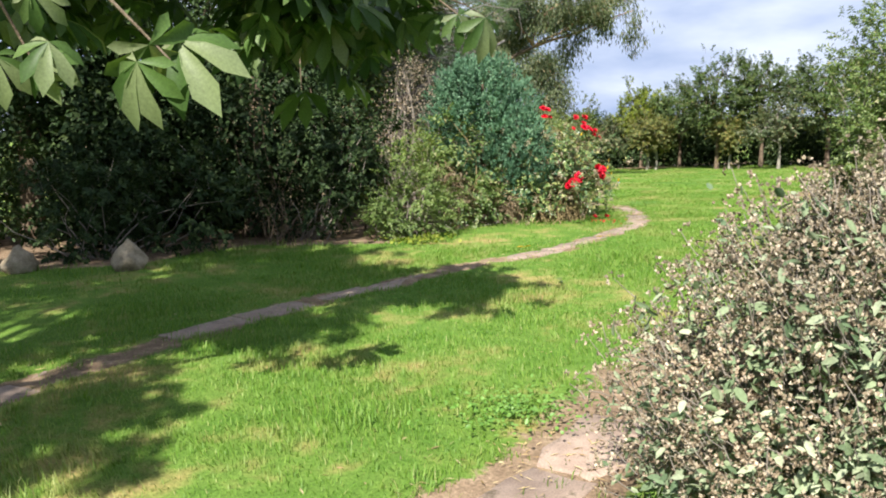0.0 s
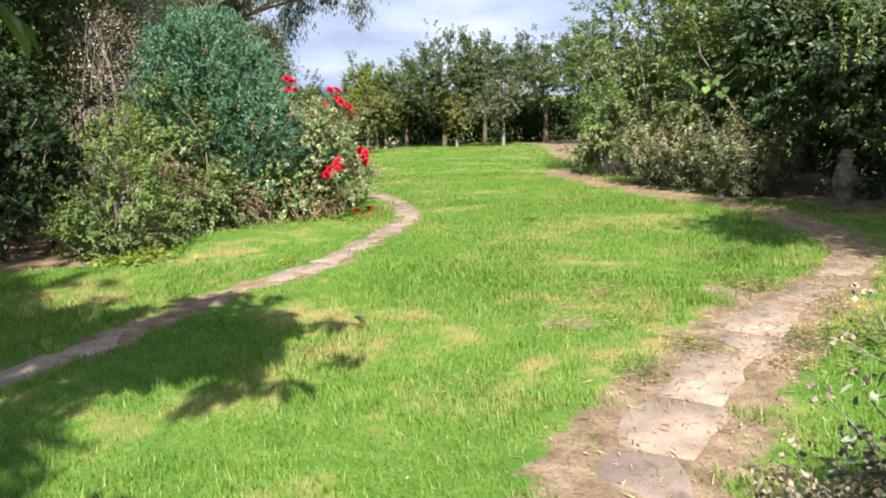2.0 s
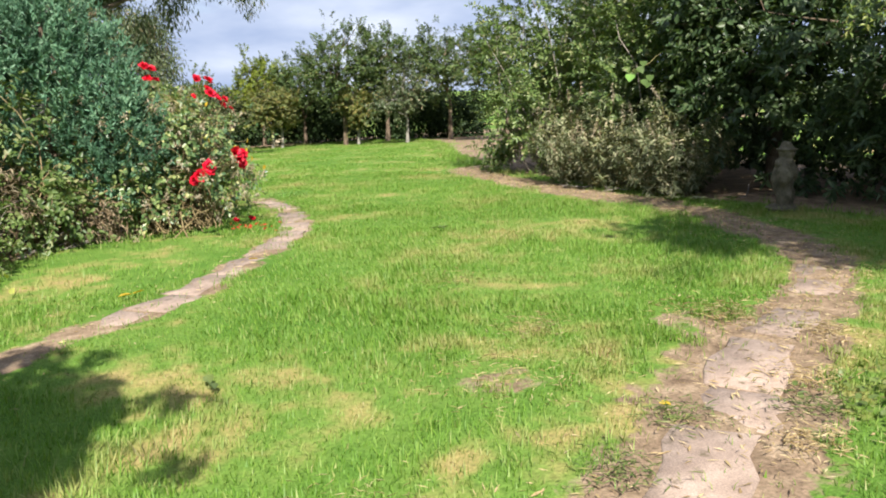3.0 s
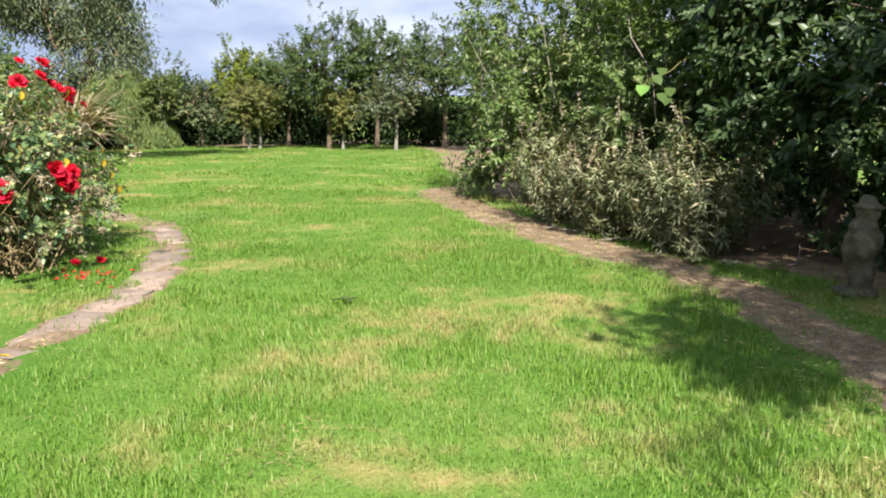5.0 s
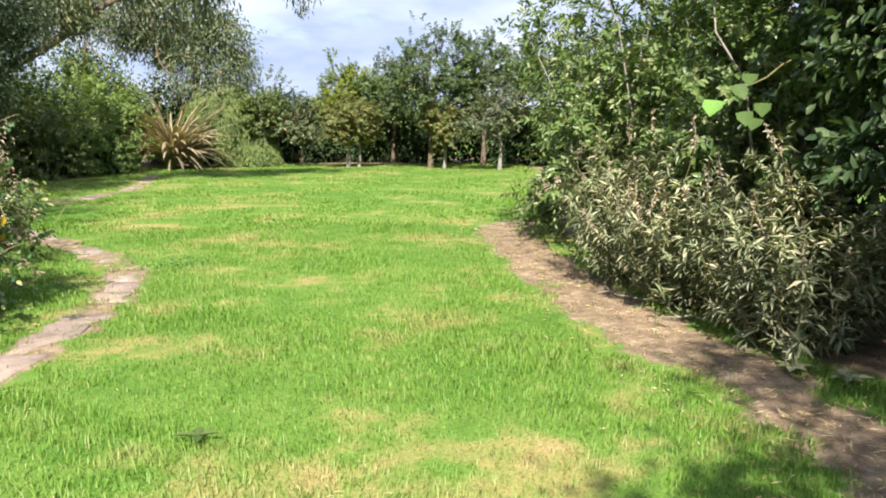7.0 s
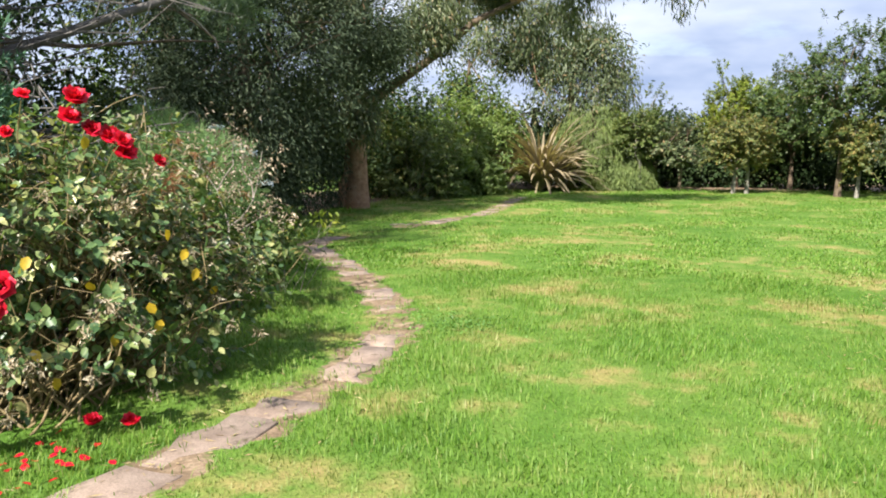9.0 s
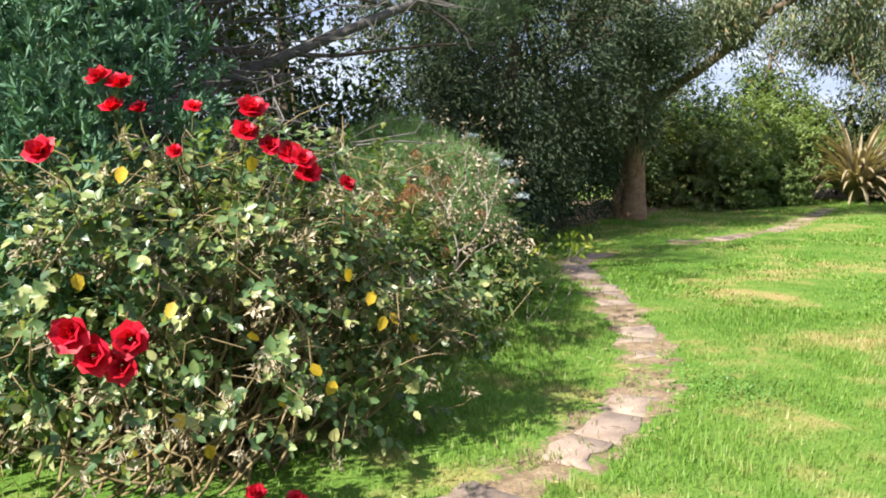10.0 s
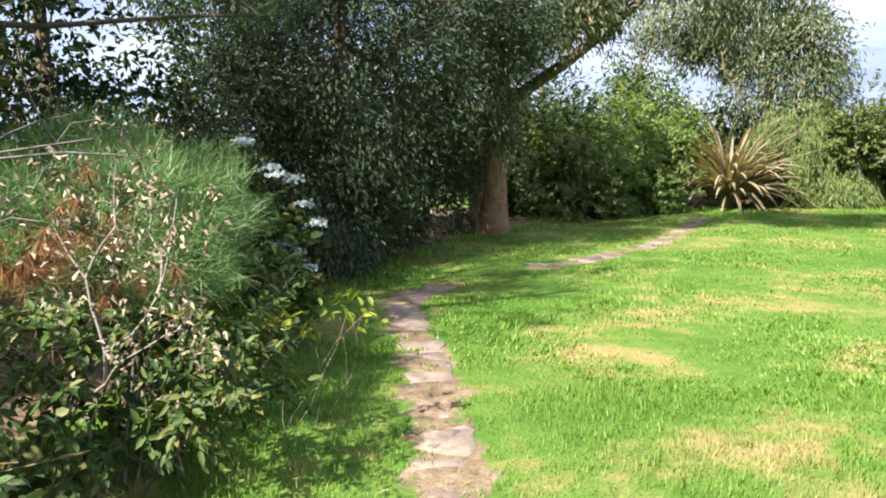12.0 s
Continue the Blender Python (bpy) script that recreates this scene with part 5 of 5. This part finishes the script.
def build_grey_shrub():
    x, y = 1.92, 2.8
    t = thing("grey_shrub", x, y, "grey-leaved daisy bush covered in dry brown seed heads", "shrub")
    blobs = [(x, y, 0.42, 1.2, 0.92, 0.74), (x + 0.25, y - 0.1, 0.70, 1.0, 0.78, 0.58), (x - 0.45, y + 0.1, 0.25, 0.78, 0.72, 0.4)]
    C, U = crown_points(blobs, 1900, 0.28, 0.08, 361, 0.05, 8, 0.4)
    r = np.random.default_rng(362)
    part("foliage", Heap().add(*foliage(C, U, 13, 0.07, 0.052, 0.023, 363, oval=True, wild=0.7, fold=0.1)).mesh("foliage", M_GREYLEAF), t)
    top = C[(U[:, 2] > -0.25)]
    tu = U[(U[:, 2] > -0.25)]
    h, hd = Heap(), Heap()
    for c, u in zip(top, tu):
        for k in range(5):
            p = c + r.normal(size=3) * 0.06
            d = unit((u * 0.6 + [0, 0, 0.7] + r.normal(size=3) * 0.25)[None])[0]
            e = p + d * r.uniform(0.07, 0.17)
            h.add(*tube(np.stack([p, (p + e) / 2 + r.normal(size=3) * 0.006, e]), [0.0022, 0.002, 0.0015], 3))
            n = 4
            for m in range(5):
                f = e + r.normal(size=3) * 0.02
                uu = unit(r.normal(size=(n, 3)) + d)
                hd.add(*leaves(np.repeat(f[None], n, 0), uu, r.normal(size=(n, 3)), 0.016, 0.012, 0.2, 0.0))
    part("stalk_growth", h.mesh("stalk_growth", MAT_TWIG), t)
    part("seed_growth", hd.mesh("seed_growth", M_SEED), t, "dry brown and white seed heads")
    for c in C[r.permutation(len(C))[:60]]:
        b = np.array([x + r.normal() * 0.3, y + r.normal() * 0.3, -0.08])
        part("stem", Heap().add(*tube(bent(b, c, 6, 0.1), np.linspace(0.012, 0.004, 6), 5)).mesh("stem", MAT_TWIG, True), t)


build_grey_shrub()


def build_sprays():
    """Pale drooping flower tassels that hang from a bough above the track."""
    t = thing("drooping_spray", 3.75, 5.6, "pale green tassels drooping from an overhanging bough", "plant", z=2.0)
    r = np.random.default_rng(371)
    w = Heap().add(*tube(bent((5.6, 5.9, 2.8), (3.9, 6.05, 2.06), 8, 0.05), np.linspace(0.02, 0.006, 8), 5))
    bough = part("bough", w.mesh("bough", MAT_TWIG, True), t)
    for k in range(7):
        p = np.array([3.86 + 0.085 * k, 6.05 + r.normal() * 0.06, 2.03 + 0.05 * k])
        n = 90
        s = r.random(n)[:, None]
        P = p + np.array([0, 0, -0.5]) * s + r.normal(size=(n, 3)) * 0.02 * (1.2 - s)
        part("tassel", Heap().add(*leaves(P, r.normal(size=(n, 3)) + [0, 0, -0.8], r.normal(size=(n, 3)), 0.035, 0.014)).mesh("tassel", M_LIGHT), bough, "pale green tassel")


build_sprays()


# ---- stones, statue, litter ----
def lump_mesh(name, pts, mat, depth=3):
    """A rounded solid joined out of overlapping lumps."""
    bm = bmesh.new()
    for cx, cy, cz, sx, sy, sz in pts:
        bmesh.ops.create_icosphere(bm, subdivisions=depth, radius=1.0, matrix=Matrix.Translation((cx, cy, cz)) @ Matrix.Diagonal((sx, sy, sz, 1)))
    for v in bm.verts:
        v.co += v.normal * 0.012 * noise.noise(v.co * 14)
    me = bpy.data.meshes.new(name)
    bm.to_mesh(me)
    bm.free()
    me.materials.append(mat)
    for p in me.polygons:
        p.use_smooth = True
    return me


def build_statue():
    x, y = 7.58, 9.5
    g = zg(x, y) - 0.01
    me = lump_mesh("garden_statue", [(0, 0, 0.03, 0.17, 0.17, 0.05), (-0.05, -0.03, 0.16, 0.075, 0.08, 0.16), (0.07, -0.03, 0.16, 0.075, 0.08, 0.16), (0, 0, 0.34, 0.125, 0.115, 0.22), (-0.115, -0.05, 0.40, 0.05, 0.075, 0.12), (0.115, -0.05, 0.40, 0.05, 0.075, 0.12), (0, -0.09, 0.42, 0.07, 0.06, 0.08), (0, -0.01, 0.52, 0.12, 0.10, 0.07), (0, -0.03, 0.63, 0.075, 0.085, 0.085), (0, -0.03, 0.665, 0.105, 0.115, 0.02), (0, -0.02, 0.71, 0.06, 0.06, 0.045)], MAT_SHADED_STONE)
    ob = new("garden_statue", me)
    ob.matrix_world = pose(x, y, g, 0, 0, 25)
    fuse = ob.modifiers.new("fuse", "REMESH")
    fuse.mode, fuse.voxel_size, fuse.use_smooth_shade = "VOXEL", 0.014, True
    tagged(ob, "small weathered stone garden statue standing in shade", "statue")


build_statue()
for k, (sx, sy, s) in enumerate(((-4.85, 9.0, 0.8), (-3.6, 9.0, 0.85))):
    bm = bmesh.new()
    bmesh.ops.create_icosphere(bm, subdivisions=3, radius=0.24)
    for v in bm.verts:
        v.co.z = v.co.z * (1.25 - 1.4 * min(0.6, math.hypot(v.co.x, v.co.y) / 0.24 * 0.5)) + 0.10
        v.co += v.normal * 0.05 * noise.noise(v.co * 6 + Vector((k * 5, 0, 0)))
        v.co.z = max(v.co.z, -0.03)
    me = bpy.data.meshes.new("stone")
    bm.to_mesh(me)
    bm.free()
    me.materials.append(MAT_STONE)
    ob = new("stone", me)
    ob.matrix_world = pose(sx, sy, zg(sx, sy), 0, 0, 40 * k) @ Matrix.Diagonal((s, s, s, 1))
    tagged(ob, "pointed tan stone at the edge of the bed", "stone", "stones by the bed")


def ground_leaf(name, x, y, label, size, mat, count, seed, category="leaf"):
    r = np.random.default_rng(seed)
    h = Heap()
    a = np.arange(count) * 6.28 / count + r.random() * 6
    P = np.tile([x, y, zg(x, y) + 0.035], (count, 1))
    D = np.stack([np.cos(a), np.sin(a), np.full(count, 0.22)], 1)
    h.add(*leaves(P, D, np.tile([0, 0, 1.0], (count, 1)) + r.normal(size=(count, 3)) * 0.2, size * r.uniform(0.8, 1.2, count), size * 0.45, 0.15, 0.15, True))
    ob = new(name, h.mesh(name, mat))
    tagged(ob, label, category, kind="")


ground_leaf("dock_plant", 4.09, 10.75, "small broad-leaved weed in the lawn", 0.10, M_LIGHT, 4, 1, "weed")
ground_leaf("fallen_leaf", 1.11, 7.42, "fallen pale green leaf lying on the lawn", 0.13, M_LIGHT, 2, 2)
ground_leaf("fallen_leaf", 1.0, 9.6, "fallen yellow leaf on the path", 0.11, M_YELLOW, 2, 3)
ground_leaf("fallen_leaf", 2.02, 10.35, "fallen yellow leaf on the path", 0.09, M_YELLOW, 1, 4)
ground_leaf("fallen_leaf", 2.75, 6.1, "fallen yellow leaf on the bare earth", 0.08, M_YELLOW, 1, 5)
rp = np.random.default_rng(401)
for k in range(26):
    px, py = 2.6 + rp.normal() * 0.16, 12.35 + rp.normal() * 0.2
    P = np.array([[px, py, zg(px, py) + 0.03]])
    ob = new("fallen_petal", Heap().add(*leaves(P, rp.normal(size=(1, 3)) * [1, 1, 0.1], np.array([[0, 0, 1.0]]) + rp.normal(size=(1, 3)) * 0.3, 0.045, 0.035, 0.1, 0.1, True)).mesh("fallen_petal", M_RED))
    tagged(ob, "fallen red rose petal on the grass", "petal", "petals under the rose")
for px, py in ((2.49, 12.83), (2.68, 12.86)):
    h = Heap()
    flower(h, (px, py, zg(px, py) + 0.05), 0.085, rp, (0.3, -0.3, 0.8))
    tagged(new("fallen_rose", h.mesh("fallen_rose", M_RED)), "fallen red rose lying on the grass", "flower", "petals under the rose")


def weed_patch(name, x, y, rad, n, size, mat, label, seed, slim=0.7):
    r = np.random.default_rng(seed)
    P = np.stack([x + r.normal(size=n) * rad, y + r.normal(size=n) * rad, np.zeros(n)], 1)
    P[:, 2] = gz(P[:, 0], P[:, 1]) + r.uniform(0.02, 0.08, n)
    D = r.normal(size=(n, 3)) * [1, 1, 0.3] + [0, 0, 0.4]
    if slim < 0.3:
        D[:, 2] *= 0.3
        P[:, 2] -= 0.012
    ob = new(name, Heap().add(*leaves(P, D, np.tile([0, 0, 1.0], (n, 1)) + r.normal(size=(n, 3)) * 0.3, size * r.uniform(0.6, 1.3, n), size * slim, 0.1, 0.1, slim > 0.3)).mesh(name, mat))
    tagged(ob, label, "weeds", kind="stuff")


weed_patch("clover_patch", 3.85, 15.4, 0.22, 500, 0.024, M_BRIGHT, "patch of clover beside the path", 411)
weed_patch("weed_patch", 0.38, 4.0, 0.18, 420, 0.03, M_BRIGHT, "patch of leafy weeds by the bare earth", 412)
weed_patch("weed_patch", 3.75, 5.45, 0.22, 420, 0.04, M_LIGHT, "patch of leafy weeds beside the path", 413)
weed_patch("weed_patch", -0.3, 10.5, 0.22, 260, 0.06, M_LIME, "yellow-green weeds at the foot of the shrub", 414)


weed_patch("straw_clump", 3.97, 6.97, 0.16, 300, 0.07, M_STRAW, "clump of dry straw at the edge of the track", 415, 0.07)
for k, (sx, sy) in enumerate(((3.28, 5.72), (2.98, 5.52), (2.72, 5.98), (3.55, 5.98), (2.2, 5.72), (4.2, 6.4))):
    weed_patch("dry_tuft", sx, sy, 0.09, 170, 0.055, M_STRAW if k % 2 else M_LIGHT, "half-dry grass tuft creeping over the slabs", 470 + k, 0.12)
weed_patch("straw_patch", 2.33, 6.75, 0.26, 260, 0.06, M_STRAW, "flattened patch of dead grass in the lawn", 416, 0.07)
weed_patch("straw_patch", 2.95, 7.35, 0.1, 200, 0.05, M_STRAW, "flattened patch of dead grass in the lawn", 417, 0.08)
for k, (sx, sy, sr) in enumerate(((3.1, 8.6, 0.14), (4.5, 9.9, 0.14), (1.3, 5.9, 0.14))):
    weed_patch("straw_patch", sx, sy, sr, 140, 0.05, M_STRAW, "flattened patch of dead grass in the lawn", 450 + k, 0.07)


def fallen_stick(x, y, length, turn, seed, label):
    r = np.random.default_rng(seed)
    d = np.array([math.cos(turn), math.sin(turn), 0]) * length
    a = np.array([x, y, zg(x, y) + 0.025])
    p = a + d[None] * np.linspace(0, 1, 6)[:, None] + r.normal(size=(6, 3)) * [0.02, 0.02, 0.006]
    p[:, 2] = gz(p[:, 0], p[:, 1]) + 0.02 + np.abs(r.normal(size=6)) * 0.02
    h = Heap().add(*tube(p, np.linspace(0.009, 0.004, 6), 6))
    h.add(*tube(bent(p[3], p[3] + d * 0.25 + [0.05, 0.08, 0.05], 4, 0.1), np.linspace(0.006, 0.003, 4), 5))
    tagged(new("fallen_stick", h.mesh("fallen_stick", MAT_TWIG, True)), label, "stick", "sticks on the ground")


fallen_stick(1.3, 23.1, 0.55, 0.1, 421, "pale dead stick lying on the grass")
fallen_stick(7.55, 11.9, 0.4, 2.6, 422, "pale dead stick lying under the silver bush")
fallen_stick(7.45, 12.6, 0.45, 2.2, 423, "pale dead stick lying under the silver bush")
fallen_stick(7.9, 10.35, 0.4, 0.4, 424, "pale dead stick lying in the shaded bed")
ground_leaf("seedling", 7.3, 10.85, "silvery seedling at the edge of the track", 0.12, M_SILVER, 7, 431, "plant")
ground_leaf("seedling", 7.45, 10.6, "silvery seedling at the edge of the track", 0.12, M_SILVER, 7, 432, "plant")
ground_leaf("seedling", 7.75, 10.35, "green seedling in the shaded bed", 0.1, M_MIX, 6, 433, "plant")
plant("bare_shrub", -2.3, 11.0, "bare grey twiggy shrub in the shaded bed", "shrub", [(-2.3, 11.0, 0.95, 0.7, 0.4, 0.9)], 90, 5, 0.1, 0.04, 0.02, M_FERN, 441, 16, stem_r=0.010, stem_mat=MAT_BARK)
plant("bare_shrub", -0.95, 11.9, "bare grey twiggy shrub in the shaded bed", "shrub", [(-0.95, 11.9, 1.2, 0.6, 0.4, 1.0)], 90, 5, 0.1, 0.04, 0.02, M_FERN, 446, 14, stem_r=0.009, stem_mat=MAT_BARK)


# ---- grass ----
def blades(P, h, w, r, segs):
    n = len(P)
    a = r.uniform(0, 2 * np.pi, n)
    lie = np.stack([np.sin(P[:, 0] * 1.3 + np.sin(P[:, 1] * 0.9) * 2), np.cos(P[:, 1] * 1.1 + P[:, 0] * 0.5), np.zeros(n)], 1) * 0.18
    d = np.stack([np.cos(a), np.sin(a), np.zeros(n)], 1) * r.uniform(0.15, 1.15, n)[:, None] + lie
    s = np.stack([-np.sin(a), np.cos(a), np.zeros(n)], 1)
    h, w = h[:, None], w[:, None]
    up = np.array([0, 0, 1.0])
    tip = P + up * h * 0.85 + d * h * 0.8
    if segs == 1:
        V = np.stack([P - s * w * 0.5, P + s * w * 0.5, tip], 1)
        return V.reshape(-1, 3), [np.arange(n)[:, None] * 3 + [0, 1, 2]]
    m = P + up * h * 0.55 + d * h * 0.25
    V = np.stack([P - s * w * 0.5, P + s * w * 0.5, m + s * w * 0.4, m - s * w * 0.4, tip], 1)
    q = np.arange(n)[:, None] * 5
    return V.reshape(-1, 3), [q + [0, 1, 2, 3], q + [3, 2, 4]]


def build_grass():
    r = np.random.default_rng(500)
    near, far = Heap(), Heap()
    strips = ((-3.2, 5.0, 1.6, 10.0, 140000, 1), (2.2, 7.6, 6.5, 13.0, 95000, 1), (0.8, 7.2, 13.0, 18.5, 62000, 1), (-6, 9, 1.5, 21.0, 130000, 0), (-1, 15, 18.0, 37.0, 170000, 0))
    for x0, x1, y0, y1, n, fine in strips:
        x, y = r.uniform(x0, x1, n), r.uniform(y0, y1, n)
        e = bare(x, y) + 0.34 * (np.sin(x * 9.1 + np.sin(y * 7)) * np.sin(y * 8.3))
        keep = (e < 0.45) | (r.random(n) < 0.06 * (e < 0.95))
        x, y = x[keep], y[keep]
        P = np.stack([x, y, gz(x, y) - 0.005], 1)
        tuft = 0.75 + 0.35 * np.sin(x * 3.1 + 1.7 * np.sin(y * 2.3)) * np.sin(y * 2.9 + x) + 0.2 * np.sin(x * 11) * np.sin(y * 13)
        h = r.uniform(0.032, 0.085, len(x)) * np.clip(tuft, 0.5, 1.3)
        if fine:
            near.add(*blades(P, h, r.uniform(0.003, 0.0058, len(x)), r, 2))
        else:
            h = h * np.where(bed_depth(x, y) > -0.6, 1.8, np.where(y > 18, 0.75, 1.0))
            far.add(*blades(P, h, r.uniform(0.006, 0.011, len(x)) * np.where(y > 18, 2.2, 1.0), r, 1))
    near_mesh, far_mesh = near.mesh("lawn_grass", MAT_BLADE), far.mesh("lawn_grass", MAT_BLADE)
    mark_dry(near_mesh, np.concatenate(near.v))
    mark_dry(far_mesh, np.concatenate(far.v))
    tagged(new("lawn_grass", near_mesh), "short sunlit lawn grass with straw-coloured patches", "grass", kind="stuff")
    tagged(new("lawn_grass", far_mesh), "short lawn grass stretching to the far trees", "grass", kind="stuff")


build_grass()


def build_litter():
    """Dry straw, leaf bits and twigs strewn over the bare earth."""
    r = np.random.default_rng(510)
    h = Heap()
    for ctrl, wd, n in ((RIGHT_TRACK, 0.35, 5200), (RIGHT_PATH, 0.36, 1100), (LEFT_PATH, 0.3, 1000), (MID_PATH, 0.2, 200)):
        c = curve_pts(ctrl, 0.05)
        p = c[r.integers(0, len(c), n)] + r.normal(size=(n, 2)) * wd
        keep = np.ones(n, bool)
        P = np.stack([p[:, 0], p[:, 1], gz(p[:, 0], p[:, 1]) + 0.012], 1)[keep]
        a = r.uniform(0, 6.28, len(P))
        D = np.stack([np.cos(a), np.sin(a), r.normal(size=len(P)) * 0.1], 1)
        h.add(*leaves(P, D, np.tile([0, 0, 1.0], (len(P), 1)) + r.normal(size=P.shape) * 0.3, r.uniform(0.02, 0.08, len(P)), r.uniform(0.003, 0.012, len(P)), 0.1, 0.05))
    tagged(new("dry_litter", h.mesh("dry_litter", M_STRAW)), "dry straw and dead leaves strewn on the earth", "litter", kind="stuff")


build_litter()


# ---- paving ----
def slab_mesh(poly, z, thick):
    """One uneven slab with a chamfered top edge, from its outline."""
    poly = np.asarray(poly, float)
    c = poly.mean(0)
    n = len(poly)
    inner = c + (poly - c) * 0.965
    V = np.concatenate([np.column_stack([poly, np.full(n, z - thick)]), np.column_stack([poly, np.full(n, z - 0.008)]), np.column_stack([inner, np.full(n, z)])])
    i = np.arange(n)
    j = (i + 1) % n
    F = [np.concatenate([np.stack([i, j, n + j, n + i], 1), np.stack([n + i, n + j, 2 * n + j, 2 * n + i], 1)]), (2 * n + i)[None]]
    return mesh_np("slab", V, F, MAT_SLAB)


def build_path(name, ctrl, width, length, label, seed, rise=0.001, skip=0.05, piece="slab", even=0.5):
    r = np.random.default_rng(seed)
    root = thing(name, *ctrl[0], label, "path", kind="structure")
    p = curve_pts(ctrl, 0.02)
    T = unit(np.gradient(p, axis=0))
    S = np.stack([-T[:, 1], T[:, 0]], 1)
    k = 0
    while k < len(p) - 12:
        n = int(length * r.uniform(0.75, 1.35) / 0.02)
        e = min(k + n, len(p) - 1)
        m = (k + e) // 2
        gap = 1
        if r.random() >= skip:
            w = width * 0.5 * (1 + (1 - even) * r.uniform(-0.4, 0.2))
            off = r.normal() * 0.04 * (1 - even)
            poly = []
            rim = [(f, -1) for f in (0, 0.25, 0.5, 0.75, 1)] + [(1, -0.4), (1, 0.3)] + [(f, 1) for f in (1, 0.75, 0.5, 0.25, 0)] + [(0, 0.4), (0, -0.3)]
            for f, side in rim:
                q = int(round(k + (e - k) * f))
                lift = (0.012 if f == 0 else -0.012 if f == 1 else 0) + r.normal() * 0.007
                poly.append(p[q] + S[q] * (side * w + off + r.normal() * 0.026) + T[q] * lift)
            c = p[m]
            me = slab_mesh(poly, zg(*c) + rise + r.uniform(-0.006, 0.006), 0.06)
            me.name = piece
            part(piece, me, root)
        k = e
    return root


build_path("pavement_left", LEFT_PATH, 0.32, 0.6, "narrow path of worn tan stone slabs sunk in the lawn", 601)
build_path("pavement_middle", MID_PATH, 0.25, 0.4, "broken path slabs half lost in grass and earth", 617, -0.003, 0.3)
build_path("pavement_beyond", BRICK_PATH, 0.33, 0.34, "narrow path of short weathered slabs crossing the lawn", 603, even=0.8)
build_path("pavement_far", FAR_PATH, 0.34, 0.34, "faint path of slabs half sunk in the far lawn", 604, 0.0, 0.35)
build_path("pavement_right", RIGHT_PATH, 0.37, 0.62, "path of worn pale stone slabs with dry earth beside it", 605, even=0.75)
build_path("pavement_track", RIGHT_TRACK[:5], 0.36, 0.5, "worn track with a few sunken stone slabs", 606, -0.004, 0.35)
